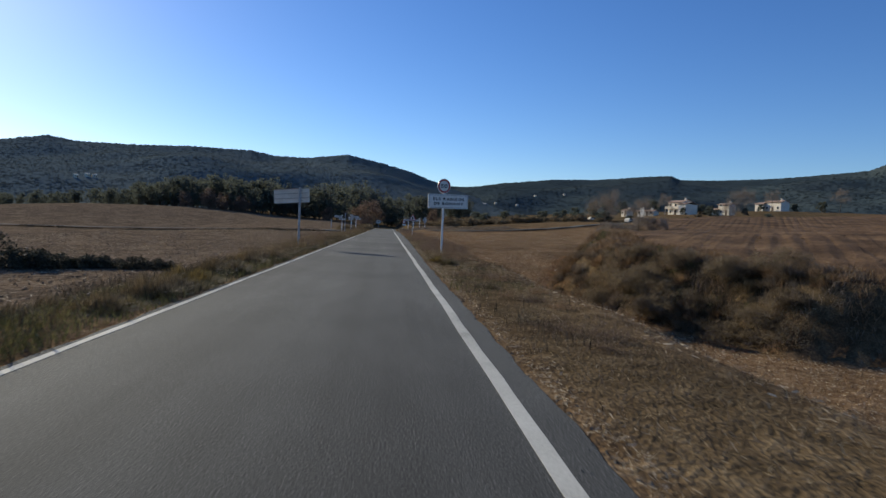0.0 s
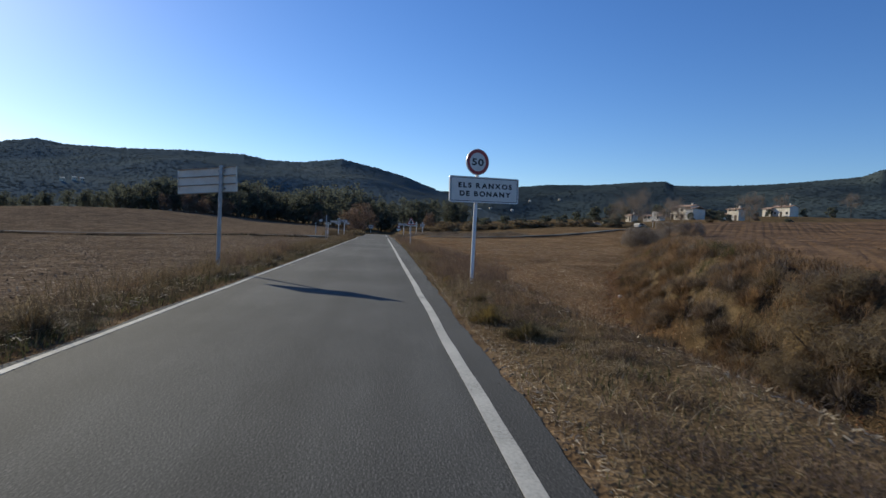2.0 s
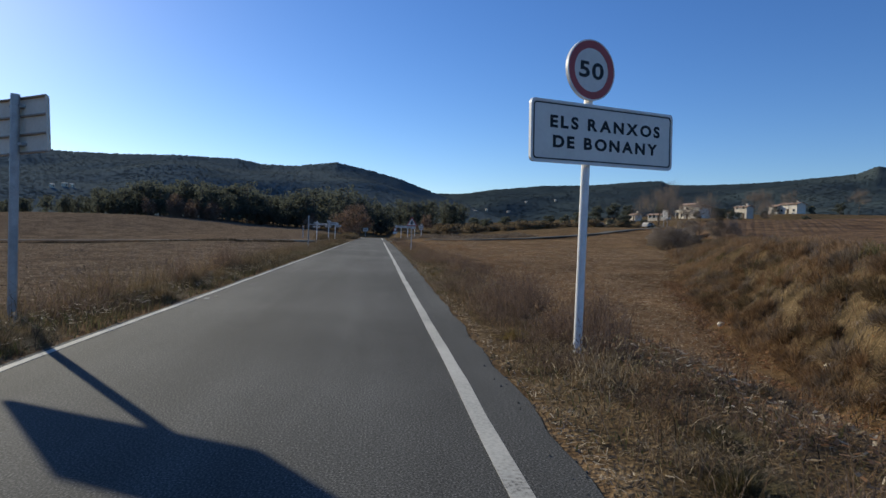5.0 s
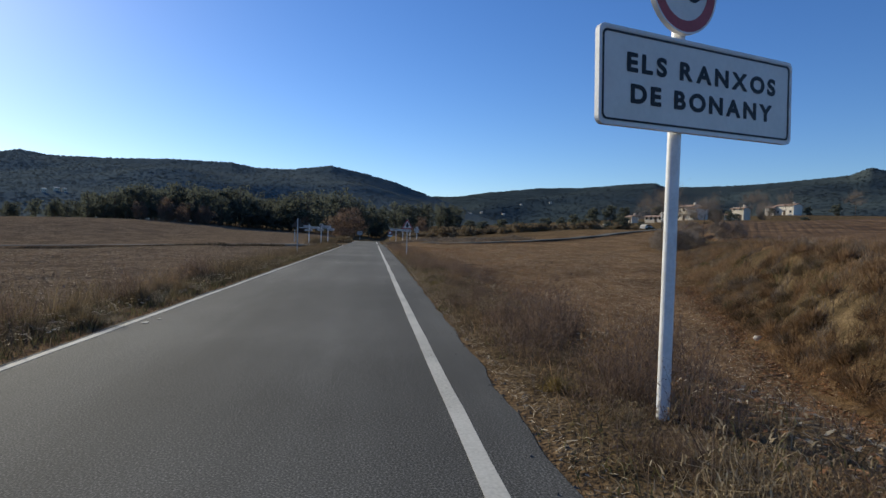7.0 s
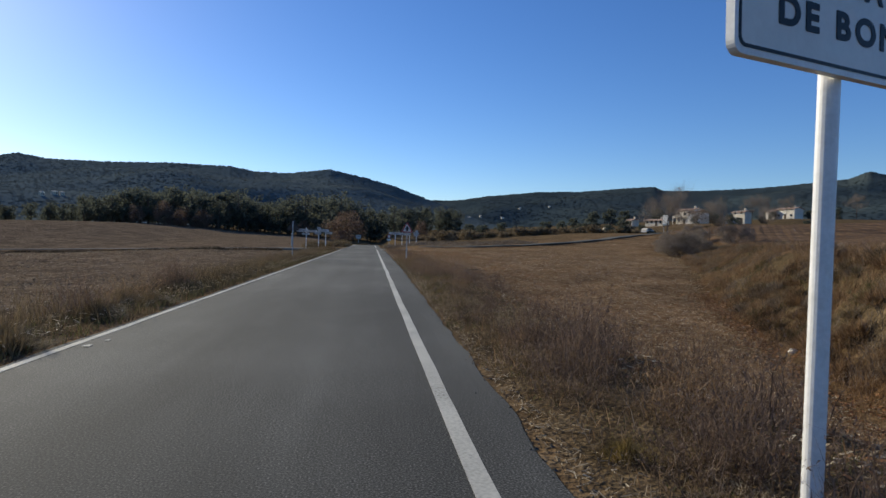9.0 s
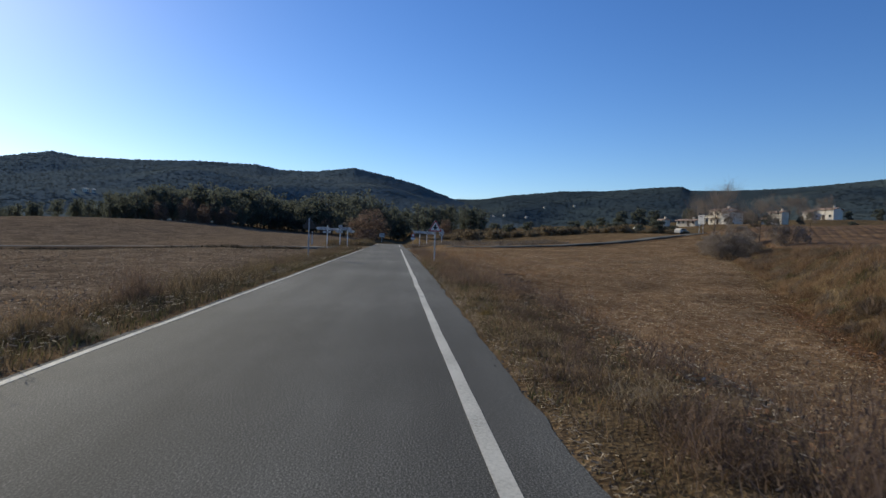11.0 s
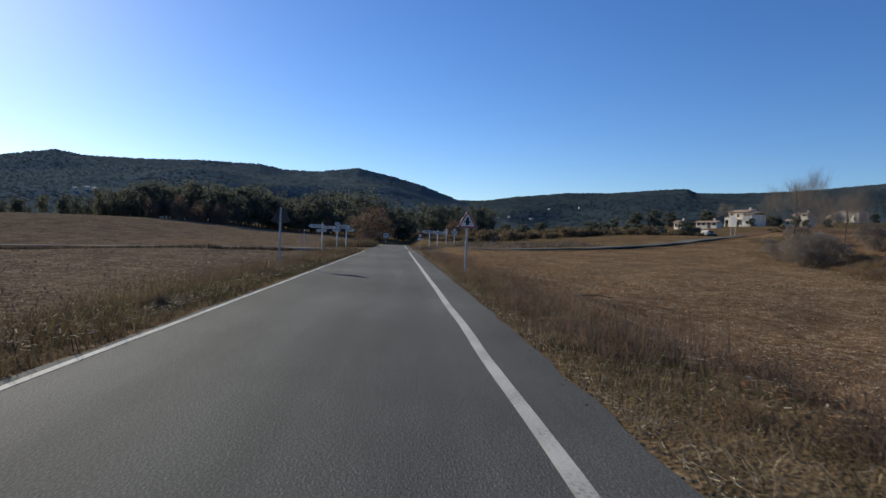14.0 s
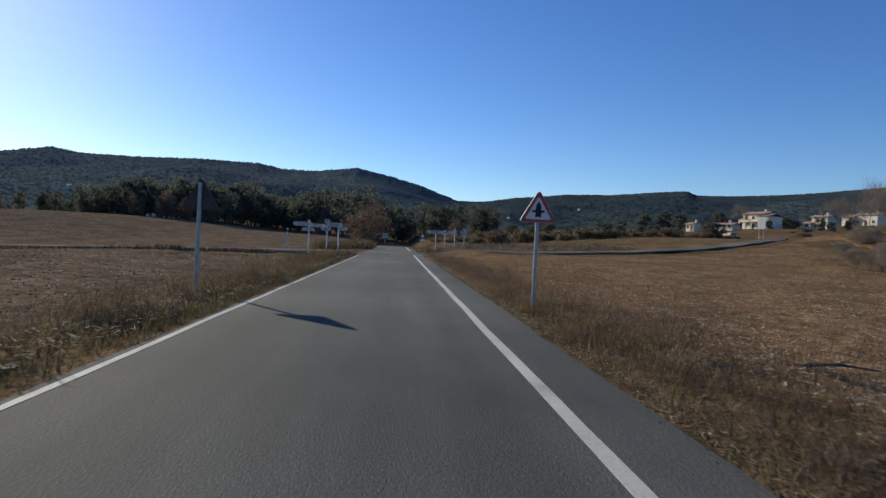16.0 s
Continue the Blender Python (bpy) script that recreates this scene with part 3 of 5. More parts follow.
# ---- signs ----
def town_sign():
    """Name board with a speed disc above it on one post."""
    tilt = 1.6
    s = thing("town_sign", pose(2.72, 25.67, 0, 0, 0.3, 20.8), "white place-name board below a round speed sign on one post", "road sign")
    bm = rod(bmesh.new(), 0.047, (0.035, 0.06, -0.15), (0.035, 0.06, 3.40), 20)
    rod(bm, 0.049, (0.035, 0.06, 3.40), (0.035, 0.06, 3.415), 20)
    part("post", bm, post_white, s)
    w, h = 2.005, 0.635
    board = part("board", plate(bmesh.new(), rounded(w, h, 0.045), -0.02, 0.012), sign_white, s)
    board.matrix_basis = pose(0.24, 0, 2.392, 0, -1.9, 0)
    rim = part("rim", ring(bmesh.new(), rounded(w + 0.012, h + 0.012, 0.05), rounded(w - 0.03, h - 0.03, 0.04), -0.025, 0.014), post_white, board)
    part("border", ring(bmesh.new(), rounded(w - 0.05, h - 0.05, 0.04), rounded(w - 0.078, h - 0.078, 0.032), -0.0232, -0.0205), sign_black, board)
    for z in (-0.2, 0.2):
        part("bracket", block(bmesh.new(), (0.2, 0.07, 0.035), (-0.20, 0.05, z), bevel=0.006), galvanised, board)
    letters("ELS RANXOS", 0.168, (0.02, -0.0215, 0.105), board, sign_black, 1.25, 0.043, 0.004)
    letters("DE BONANY", 0.168, (0.02, -0.0215, -0.100), board, sign_black, 1.25, 0.043, 0.004)
    circle = lambda r: [(r * math.cos(radians(3.75 * i)), r * math.sin(radians(3.75 * i))) for i in range(96)]
    disc = part("disc", plate(bmesh.new(), circle(0.318), -0.02, 0.01), sign_white, s)
    disc.matrix_basis = pose(-0.01, 0, 3.075)
    part("red_ring", ring(bmesh.new(), circle(0.310), circle(0.232), -0.0245, -0.0205), sign_red, disc)
    part("rim", ring(bmesh.new(), circle(0.324), circle(0.311), -0.026, 0.014), post_white, disc)
    letters("50", 0.235, (0, -0.0215, 0), disc, sign_black, 1.42, 0.04, 0.002)
    part("bracket", block(bmesh.new(), (0.14, 0.07, 0.035), (-0.02, 0.05, 0.05), bevel=0.006), galvanised, disc)
    return s


town_sign()


def back_sign():
    """The back of a slatted name board on the other side of the road."""
    s = thing("road_sign", pose(-3.87, 27.1, 0, 0, 0, -23.6), "pale back of a slatted name board on a steel post", "road sign")
    part("post", rod(bmesh.new(), 0.05, (0, 0.02, -0.5), (0, 0.02, 2.76), 18), galvanised, s)
    board = part("board", plate(bmesh.new(), rounded(1.89, 0.677, 0.04), 0.10, 0.115), board_back, s, "pale metal board seen from behind")
    board.matrix_basis = pose(-0.50, 0, 2.36, 0, -3.6, 0)
    for z in (-0.33, -0.112, 0.112, 0.33):
        part("rail", block(bmesh.new(), (1.87, 0.034, 0.022), (0, 0.083, z), bevel=0.004), rail_brown, board)
    for x in (-0.935, 0.935):
        part("edge", block(bmesh.new(), (0.022, 0.03, 0.66), (x, 0.085, 0), bevel=0.004), board_back, board)
    for z in (-0.23, 0.23):
        part("bracket", block(bmesh.new(), (0.17, 0.09, 0.04), (0.50, 0.06, z), bevel=0.006), galvanised, board)
    return s


back_sign()


def warning_sign(m, label, steel):
    s = thing("warning_sign", m, label, "road sign", "junction warning signs")
    part("post", rod(bmesh.new(), 0.04, (0, 0.05, -0.5), (0, 0.05, 2.24), 16), galvanised, s)
    tri = part("panel", plate(bmesh.new(), triangle(0.76, 0.045), -0.015, 0.012), sign_white, s)
    tri.matrix_basis = pose(0, 0, 1.92)
    part("rim", ring(bmesh.new(), triangle(0.775, 0.05), triangle(0.75, 0.045), -0.02, 0.03), steel, tri)
    part("backing", plate(bmesh.new(), triangle(0.745, 0.044), 0.0125, 0.0145), steel, tri)
    part("red_border", ring(bmesh.new(), triangle(0.748, 0.044), triangle(0.545, 0.026), -0.0195, -0.0155), sign_red, tri)
    bm = plate(bmesh.new(), [(-0.062, -0.125), (0, -0.10), (0.062, -0.125), (0.052, 0.12), (0, 0.20), (-0.052, 0.12)], -0.019, -0.0155)
    plate(bm, [(-0.125, -0.02), (0.125, -0.02), (0.125, 0.028), (-0.125, 0.028)], -0.0192, -0.0155)
    part("symbol", bm, sign_black, tri)
    for z in (-0.12, 0.12):
        part("bracket", block(bmesh.new(), (0.12, 0.06, 0.03), (0, 0.04, z), bevel=0.005), steel, tri)
    return s


warning_sign(pose(2.74, 58.75, 0, 0, 0, -2), "red-edged white triangle warning of a crossroads on a steel post", galvanised)
warning_sign(pose(-4.06, 59.3, -0.08, 0, 0, 176), "back of a triangular warning sign on a post, coloured dark for shade", dark_steel)


# ---- grasses ----
def at_ground(x, y, a=0.0, sink=0.05):
    return pose(x, y, float(height(x, y)) - sink, 0, 0, a)


def blades(base, tall, wide, lean, seed):
    """Bent blades as triangles: base (n, 3), heights and widths (n), lean as a share of the height."""
    rng = np.random.default_rng(seed)
    n = len(base)
    a, t = rng.uniform(0, 2 * np.pi, n), rng.uniform(0, 2 * np.pi, n)
    side = np.stack([np.cos(a), np.sin(a), np.zeros(n)], -1) * wide[:, None] / 2
    way = np.stack([np.cos(t), np.sin(t), np.zeros(n)], -1) * (lean * tall * rng.uniform(0.2, 1.0, n))[:, None]
    up = np.zeros((n, 3)); up[:, 2] = tall
    mid = base + way * 0.32 + up * 0.55
    tip = base + way + up * (1 - 0.25 * lean * rng.uniform(0, 1, n))[:, None]
    v = np.stack([base - side, base + side, mid - side * 0.8, mid + side * 0.8, tip], 1).reshape(-1, 3)
    o = (np.arange(n) * 5)[:, None]
    f = np.concatenate([o + [0, 1, 3], o + [0, 3, 2], o + [2, 3, 4]], 1).reshape(-1, 3)
    return v, f


def on_ground(xy, sink=0.02):
    return np.column_stack([xy, height(xy[:, 0], xy[:, 1]) - sink])


def clumped(n, x0, x1, y0, y1, seed, clump=0.5, spread_m=0.16, power=1.0):
    """Places that gather in clumps, thicker towards y0 for power over 1."""
    rng = np.random.default_rng(seed)
    k = max(1, int(n * clump / 9))
    c = np.column_stack([rng.uniform(x0, x1, k), y0 + (y1 - y0) * rng.uniform(0, 1, k) ** power])
    xy = c[rng.integers(0, k, int(n * clump))] + rng.normal(0, spread_m, (int(n * clump), 2))
    rest = n - len(xy)
    xy = np.concatenate([xy, np.column_stack([rng.uniform(x0, x1, rest), y0 + (y1 - y0) * rng.uniform(0, 1, rest) ** power])])
    return xy


def free(xy):
    """Leaves out what would stand on asphalt."""
    x, y = xy[:, 0], xy[:, 1]
    m = np.interp(y, [-60, 0, 18, 32, 48, 84, 92, 330], [0.16, 0.20, 0.26, 0.42, 0.62, 0.72, 0.5, 0.3])
    ok = ((x > 1.37 + m) | (x < -2.72))
    lane = np.abs(y - side_road_y(x)) < 3.4
    mouth = (np.abs(x + 0.6) < 9) & (y > 89) & (y < 106)
    return xy[ok & ~lane & ~mouth]


def grass(name, xy, tall, wide, lean, mat, seed, label, category="grass"):
    xy = free(xy)
    rng = np.random.default_rng(seed + 99)
    n = len(xy)
    x, y = xy[:, 0], xy[:, 1]
    patch = 0.65 + 0.45 * (0.5 + 0.5 * wave(x, y, 1.1, seed)) + 0.2 * wave(x, y, 0.35, seed + 3)
    h = rng.uniform(tall[0], tall[1], n) * np.clip(patch * 1.9 - 0.85, 0.14, 1.5)
    v, f = blades(on_ground(xy), h, rng.uniform(wide[0], wide[1], n), lean, seed)
    return tagged(raw(name, v, f, mat), label, category, kind="stuff")


# right-hand verge
fallen = material("fallen_orange_leaves", [(0.2, (0.16, 0.07, 0.03)), (0.5, (0.30, 0.145, 0.062)), (0.8, (0.44, 0.25, 0.12))], 0.5, 0.85, 0, island=0.5, coords="World", leaf=0.2)
purple_weed = material("purple_brown_weed", [(0.2, (0.066, 0.045, 0.031)), (0.5, (0.150, 0.104, 0.071)), (0.8, (0.27, 0.195, 0.140))], 0.4, 0.9, 0, island=0.55, coords="World", leaf=0.36, spec=0.05)
dark_weed = material("dark_dead_weed", [(0.2, (0.022, 0.018, 0.011)), (0.5, (0.050, 0.039, 0.024)), (0.8, (0.11, 0.085, 0.052))], 0.4, 0.85, 0, island=0.5, coords="World", leaf=0.2)
grass("dry_verge_grass", clumped(26000, 1.5, 4.6, -3, 70, 11, power=1.1), (0.03, 0.14), (0.004, 0.010), 1.7, straw, 11, "pale dry grass on the verge beside the asphalt")
grass("dark_verge_weeds", clumped(2200, 1.9, 5.4, 2, 60, 16, clump=0.95, spread_m=0.22, power=1.2), (0.08, 0.28), (0.005, 0.011), 0.8, dark_weed, 16, "dark dead weeds along the verge", "weeds")
grass("low_verge_weeds", clumped(9000, 1.7, 4.0, -2, 80, 19, clump=0.95, spread_m=0.2, power=1.15), (0.05, 0.20), (0.003, 0.008), 1.2, purple_weed, 19, "low purple-brown dead weeds matted on the verge", "weeds")
grass("brown_verge_weeds", clumped(9000, 1.9, 5.6, 2, 92, 12, clump=0.92, spread_m=0.26, power=1.1), (0.08, 0.28), (0.003, 0.008), 1.3, grey_weed, 12, "grey-brown dead weeds along the verge", "weeds")
grass("green_verge_grass", clumped(8000, 1.6, 3.6, 10, 60, 13, clump=0.9), (0.05, 0.20), (0.006, 0.014), 0.9, greenish, 13, "thin olive grass low on the verge")
grass("verge_stalks", clumped(2800, 2.0, 4.8, 21, 62, 14, clump=0.85, spread_m=0.13), (0.22, 0.55), (0.003, 0.006), 1.1, purple_weed, 14, "thin tall dead stalks above the grass", "weeds")
grass("russet_verge_weeds", clumped(9000, 1.9, 4.6, 18, 92, 18, clump=0.97, spread_m=0.18), (0.08, 0.34), (0.003, 0.008), 1.3, weed, 18, "russet dead weeds in clumps on the verge", "weeds")
grass("far_verge_stalks", clumped(2600, 2.3, 4.4, 44, 92, 15, clump=0.9, spread_m=0.2), (0.2, 0.5), (0.003, 0.007), 1.0, weed, 15, "tall dead stalks beside the road", "weeds")


grass("rusty_stalks", clumped(1500, 2.2, 4.2, 43, 49, 17, clump=0.9, spread_m=0.3), (0.4, 0.85), (0.004, 0.009), 0.4, rust_leaf, 17, "tall rusty dead stalks on the verge", "weeds")


def weed_clump(m, wide, tall, seed, mat, label):
    """A dead weed: stalks that fan out from one root."""
    r = np.random.default_rng(seed)
    t = thing("weed_clump", m, label, "weed", "dead weeds")
    n = 300
    a, q = r.uniform(0, 2 * np.pi, n), r.uniform(0, 1, n) ** 0.7
    root = np.stack([np.cos(a) * q * 0.42 * wide, np.sin(a) * q * 0.42 * wide, np.full(n, -0.04)], -1)
    b = a + r.normal(0, 1.3, n)
    lean = np.stack([np.cos(b) * wide * 0.28 * r.uniform(0, 1, n), np.sin(b) * wide * 0.28 * r.uniform(0, 1, n), tall * r.uniform(0.2, 1.0, n) ** 1.3 * (1.1 - 0.55 * q)], -1)
    fork = n // 2
    root[fork:] = root[:n - fork] + lean[:n - fork] * r.uniform(0.3, 0.7, n - fork)[:, None]
    lean[fork:] *= [1.5, 1.5, 0.45]
    side = np.stack([-np.sin(b), np.cos(b), np.zeros(n)], -1) * r.uniform(0.002, 0.0042, n)[:, None]
    tip = root + lean + r.normal(0, 0.09 * wide, (n, 3)) * [1, 1, 0.5]
    mid = root + lean * 0.5 + r.normal(0, 0.045 * wide, (n, 3)) * [1, 1, 0.4]
    v = np.stack([root - side, root + side, mid + side, mid - side, tip], 1).reshape(-1, 3)
    o = (np.arange(n) * 5)[:, None]
    raw("stalk_tuft", v, np.concatenate([o + [0, 1, 2], o + [0, 2, 3], o + [3, 2, 4]], 1).reshape(-1, 3), mat, t)
    c = np.repeat(tip[::2], 3, 0) + r.normal(0, 0.03, (len(tip[::2]) * 3, 3))
    vv, ff = blades(c, r.uniform(0.02, 0.06, len(c)), r.uniform(0.006, 0.014, len(c)), 1.5, seed)
    tagged(raw("seed_tuft", vv, ff, mat, t), kind="stuff")
    return t


clump_a = weed_clump(pose(3.2, 27.4, float(height(3.2, 27.4)) - 0.02), 0.9, 0.62, 201, weed, "brown dead weed clump on the verge")
clump_b = weed_clump(pose(2.5, 24.4, float(height(2.5, 24.4)) - 0.02), 0.8, 0.5, 202, straw, "pale dead weed clump on the verge")
clump_c = weed_clump(pose(2.4, 29.1, float(height(2.4, 29.1)) - 0.02), 1.0, 0.55, 203, purple_weed, "purple-brown dead weed clump on the verge")
clump_d = weed_clump(pose(3.0, 29.5, float(height(3.0, 29.5)) - 0.02), 0.95, 1.2, 204, rust_leaf, "tall rusty dead weed clump on the verge")
wr = random.Random(12)
for i in range(222):
    if i < 138:
        cy = 5 + 85 * (i + wr.uniform(0, 1)) / 138
        cx = 2.05 + abs(wr.gauss(0, 0.75)) + float(np.interp(cy, [0, 48], [0, 0.35]))
    else:
        cx, cy = -3.5 - abs(wr.gauss(0, 0.7)), 16 + 72 * (i - 138 + wr.uniform(0, 1)) / 84
    k = wr.uniform(0.4, 0.85) if cx > 0 else wr.uniform(0.5, 1.1)
    ob = copy_thing(wr.choice([clump_c, clump_c, clump_c, clump_a, clump_b, clump_d] if cy > 20 else [clump_c, clump_c, clump_a, clump_b]), pose(cx, cy, float(height(cx, cy)) - 0.02, 0, 0, wr.uniform(0, 360)))
    ob.scale = (k * 1.15, k * 1.15, k * wr.uniform(0.6, 1.0))
for cx, cy, k, kind in ((2.9, 26.4, 0.8, clump_d), (3.6, 27.2, 0.9, clump_d), (3.0, 25.6, 0.7, clump_d), (4.1, 29.0, 0.8, clump_d), (2.7, 28.6, 0.9, clump_d), (3.3, 29.9, 1.0, clump_d), (2.6, 30.4, 0.8, clump_d), (3.5, 28.4, 0.9, clump_a), (2.9, 31.2, 0.8, clump_c), (2.35, 25.0, 0.7, clump_c), (2.5, 26.2, 0.8, clump_c),
                        (2.9, 24.2, 0.7, clump_a), (2.6, 57.4, 0.7, clump_c), (2.6, 55.5, 0.8, clump_a), (2.9, 56.5, 0.8, clump_c), (3.4, 54.3, 1.0, clump_d), (3.1, 53.4, 0.9, clump_b), (2.5, 60.2, 0.8, clump_c)):
    copy_thing(kind, pose(cx, cy, float(height(cx, cy)) - 0.02, 0, 0, 83 * cy)).scale = (k, k, k * 0.85)
# litter of straw at the asphalt's edge
rng = np.random.default_rng(5)
ey = rng.uniform(-2, 88, 8000)
ex = 1.40 + np.interp(ey, [-60, 0, 18, 32, 48, 84, 92, 330], [0.16, 0.20, 0.26, 0.42, 0.62, 0.72, 0.5, 0.3]) + np.abs(rng.normal(0, 0.16, len(ey)))


def litter(name, xy, length, wide, mat, seed, label, lift=0.015):
    r = np.random.default_rng(seed)
    n = len(xy)
    a, p = r.uniform(0, 2 * np.pi, n), r.uniform(-0.35, 0.35, n)
    L = r.uniform(length[0], length[1], n)
    d = np.stack([np.cos(a), np.sin(a), p], -1) * (L / 2)[:, None]
    s = np.stack([-np.sin(a), np.cos(a), r.uniform(-0.5, 0.5, n)], -1) * (r.uniform(wide[0], wide[1], n) / 2)[:, None]
    c = on_ground(xy, -lift)
    v = np.stack([c - d - s, c + d - s, c + d + s, c - d + s], 1).reshape(-1, 3)
    o = (np.arange(n) * 4)[:, None]
    return tagged(raw(name, v, o + np.array([0, 1, 2, 3]), mat), label, "straw", kind="stuff")


gy2 = rng.uniform(-2, 90, 5200)
gravel = np.column_stack([1.33 + np.interp(gy2, [-60, 0, 18, 32, 48, 84, 92, 330], [0.16, 0.20, 0.26, 0.42, 0.62, 0.72, 0.5, 0.3]) + rng.normal(0.02, 0.07, 5200), gy2])
litter("edge_litter", np.column_stack([ex, ey]), (0.02, 0.075), (0.003, 0.009), bleached, 21, "bleached straw and dead leaves at the asphalt's edge")
vy = -2 + 60 * rng.uniform(0, 1, 6000) ** 1.3
litter("verge_litter", free(np.column_stack([1.7 + np.abs(rng.normal(0, 1.5, 6000)), vy])), (0.03, 0.10), (0.003, 0.007), straw, 24, "scattered pale straw on the verge", 0.04)
# stubble field
fy = 3 + 94 * rng.uniform(0, 1, 52000) ** 1.15
fx = 3.3 + np.abs(rng.normal(0, 1.3, 52000)) + rng.uniform(0, 1, 52000) * np.maximum(np.minimum(toe(fy), 40) - 3.6, 1)
litter("stubble_straw", free(np.column_stack([fx, fy])), (0.03, 0.12), (0.009, 0.025), bleached, 22, "bleached straw lying on the stubble field")
ky2 = 22 + 60 * rng.uniform(0, 1, 26000) ** 1.1
kx2 = 3.2 + rng.uniform(0, 1, 26000) ** 1.2 * np.maximum(np.minimum(toe(ky2), 22) - 3.4, 1)
fleck_xy = np.column_stack([kx2, ky2]) + rng.normal(0, 0.15, (26000, 2))
litter("stubble_flecks", free(fleck_xy[:11000]), (0.03, 0.09), (0.010, 0.026), bleached, 71, "pale dead leaves and husks among the stubble", 0.03)
litter("stubble_red_leaves", free(fleck_xy[11000:]), (0.03, 0.10), (0.012, 0.03), fallen, 72, "reddish dead leaves among the stubble", 0.025)
sy2 = rng.uniform(3, 97, 42000)
sx2 = 4.0 + rng.uniform(0, 1, 42000) ** 1.2 * np.maximum(toe(sy2) - 4.4, 1)
grass("stubble", np.column_stack([sx2, sy2]), (0.04, 0.16), (0.008, 0.018), 0.9, weed, 23, "short brown stubble across the field", "stubble")
grass("red_field_weeds", clumped(7000, 3.8, 9.5, 24, 80, 29, clump=0.9, spread_m=0.3), (0.08, 0.34), (0.004, 0.009), 1.0, fallen, 29, "thin reddish dead weeds at the edge of the stubble", "weeds")
grass("track_grass", clumped(9000, 5, 14, 4, 16.5, 25, clump=0.7, spread_m=0.3), (0.04, 0.18), (0.008, 0.016), 1.2, weed, 25, "flattened dead grass on the track below the verge")
# left-hand verge
grass("left_near_grass", clumped(12000, -5.4, -2.66, -2, 18, 38), (0.06, 0.20), (0.006, 0.014), 0.9, greenish, 38, "dull olive grass low at the road's edge")
grass("left_verge_grass", clumped(34000, -5.4, -2.66, 14, 90, 31, power=1.05), (0.08, 0.26), (0.006, 0.014), 0.9, left_weed, 31, "brown dead grass along the road's far edge")
grass("left_green_grass", clumped(22000, -4.4, -2.66, 2, 75, 32, clump=0.85, spread_m=0.22), (0.08, 0.24), (0.006, 0.014), 0.85, greenish, 32, "olive green grass tufts at the road's edge")
yellow_green = material("yellow_green_grass", [(0.2, (0.075, 0.055, 0.018)), (0.5, (0.155, 0.110, 0.036)), (0.8, (0.27, 0.195, 0.075))], 0.5, 0.8, 0, island=0.5, coords="World", leaf=0.4)


def tuft(m, wide, tall, mat, seed, label, n=850, name="grass_tuft", group="verge tufts"):
    """A dense grass tuft on its own hummock: upright in the middle, drooping round the rim."""
    r = np.random.default_rng(seed)
    t = thing(name, m, label, "grass tuft", group)
    a, q = r.uniform(0, 2 * np.pi, n), r.uniform(0, 1, n) ** 0.6
    base = np.stack([np.cos(a) * q * wide * 0.30, np.sin(a) * q * wide * 0.30, 0.12 * tall * (1 - q * q) - 0.04], -1)
    out = np.stack([np.cos(a), np.sin(a), np.zeros(n)], -1) * (wide * 0.32 * q * r.uniform(0.5, 1.3, n))[:, None]
    h = tall * r.uniform(0.45, 1.0, n) * (1.05 - 0.4 * q)
    up = np.zeros((n, 3)); up[:, 2] = h
    side = np.stack([-np.sin(a + 0.7), np.cos(a + 0.7), np.zeros(n)], -1) * r.uniform(0.0022, 0.005, n)[:, None]
    jit = r.normal(0, 0.03 * wide, (n, 3)) * [1, 1, 0.2]
    mid, tip = base + out * 0.4 + up * 0.62 + jit * 0.5, base + out * 1.35 + up * (1 - 0.3 * q * r.uniform(0, 1, n))[:, None] + jit
    v = np.stack([base - side, base + side, mid + side * 0.8, mid - side * 0.8, tip], 1).reshape(-1, 3)
    o = (np.arange(n) * 5)[:, None]
    tagged(raw("blade_mass", v, np.concatenate([o + [0, 1, 2], o + [0, 2, 3], o + [3, 2, 4]], 1).reshape(-1, 3), mat, t), kind="stuff")
    return t


tuft_yellow = tuft(at_ground(-3.3, 10.6), 0.85, 0.40, yellow_green, 231, "yellow-green grass tuft at the asphalt's edge")
tuft_olive = tuft(at_ground(-3.6, 12.4), 1.0, 0.50, left_weed, 232, "olive-brown grass tuft at the asphalt's edge")
tuft_brown = tuft(at_ground(-3.5, 15.4), 0.95, 0.50, left_weed, 233, "dead brown grass tuft at the asphalt's edge")
tr = random.Random(44)
for i in range(96):
    ty = 6.5 + 12 * (i / 42) if i < 42 else tr.uniform(18, 88)
    tx = -3.0 - abs(tr.gauss(0, 0.55)) if i % 4 else -3.6 - tr.uniform(0, 1.4)
    kind = tr.choice([tuft_yellow, tuft_yellow, tuft_olive, tuft_brown, tuft_olive]) if ty < 18 else tr.choice([tuft_brown, tuft_brown, tuft_olive, tuft_brown])
    k = tr.uniform(0.55, 1.05) if ty < 18 else tr.uniform(0.5, 0.95)
    copy_thing(kind, at_ground(tx, ty, tr.uniform(0, 360))).scale = (k, k, k * tr.uniform(0.75, 1.1))
for i in range(40):
    ty, tx = tr.uniform(9, 60), 2.2 + abs(tr.gauss(0, 0.9))
    k = tr.uniform(0.3, 0.5)
    copy_thing(tr.choice([tuft_brown, tuft_brown, tuft_brown, tuft_olive]), at_ground(tx, ty, tr.uniform(0, 360))).scale = (k, k, k * tr.uniform(0.7, 1.0))
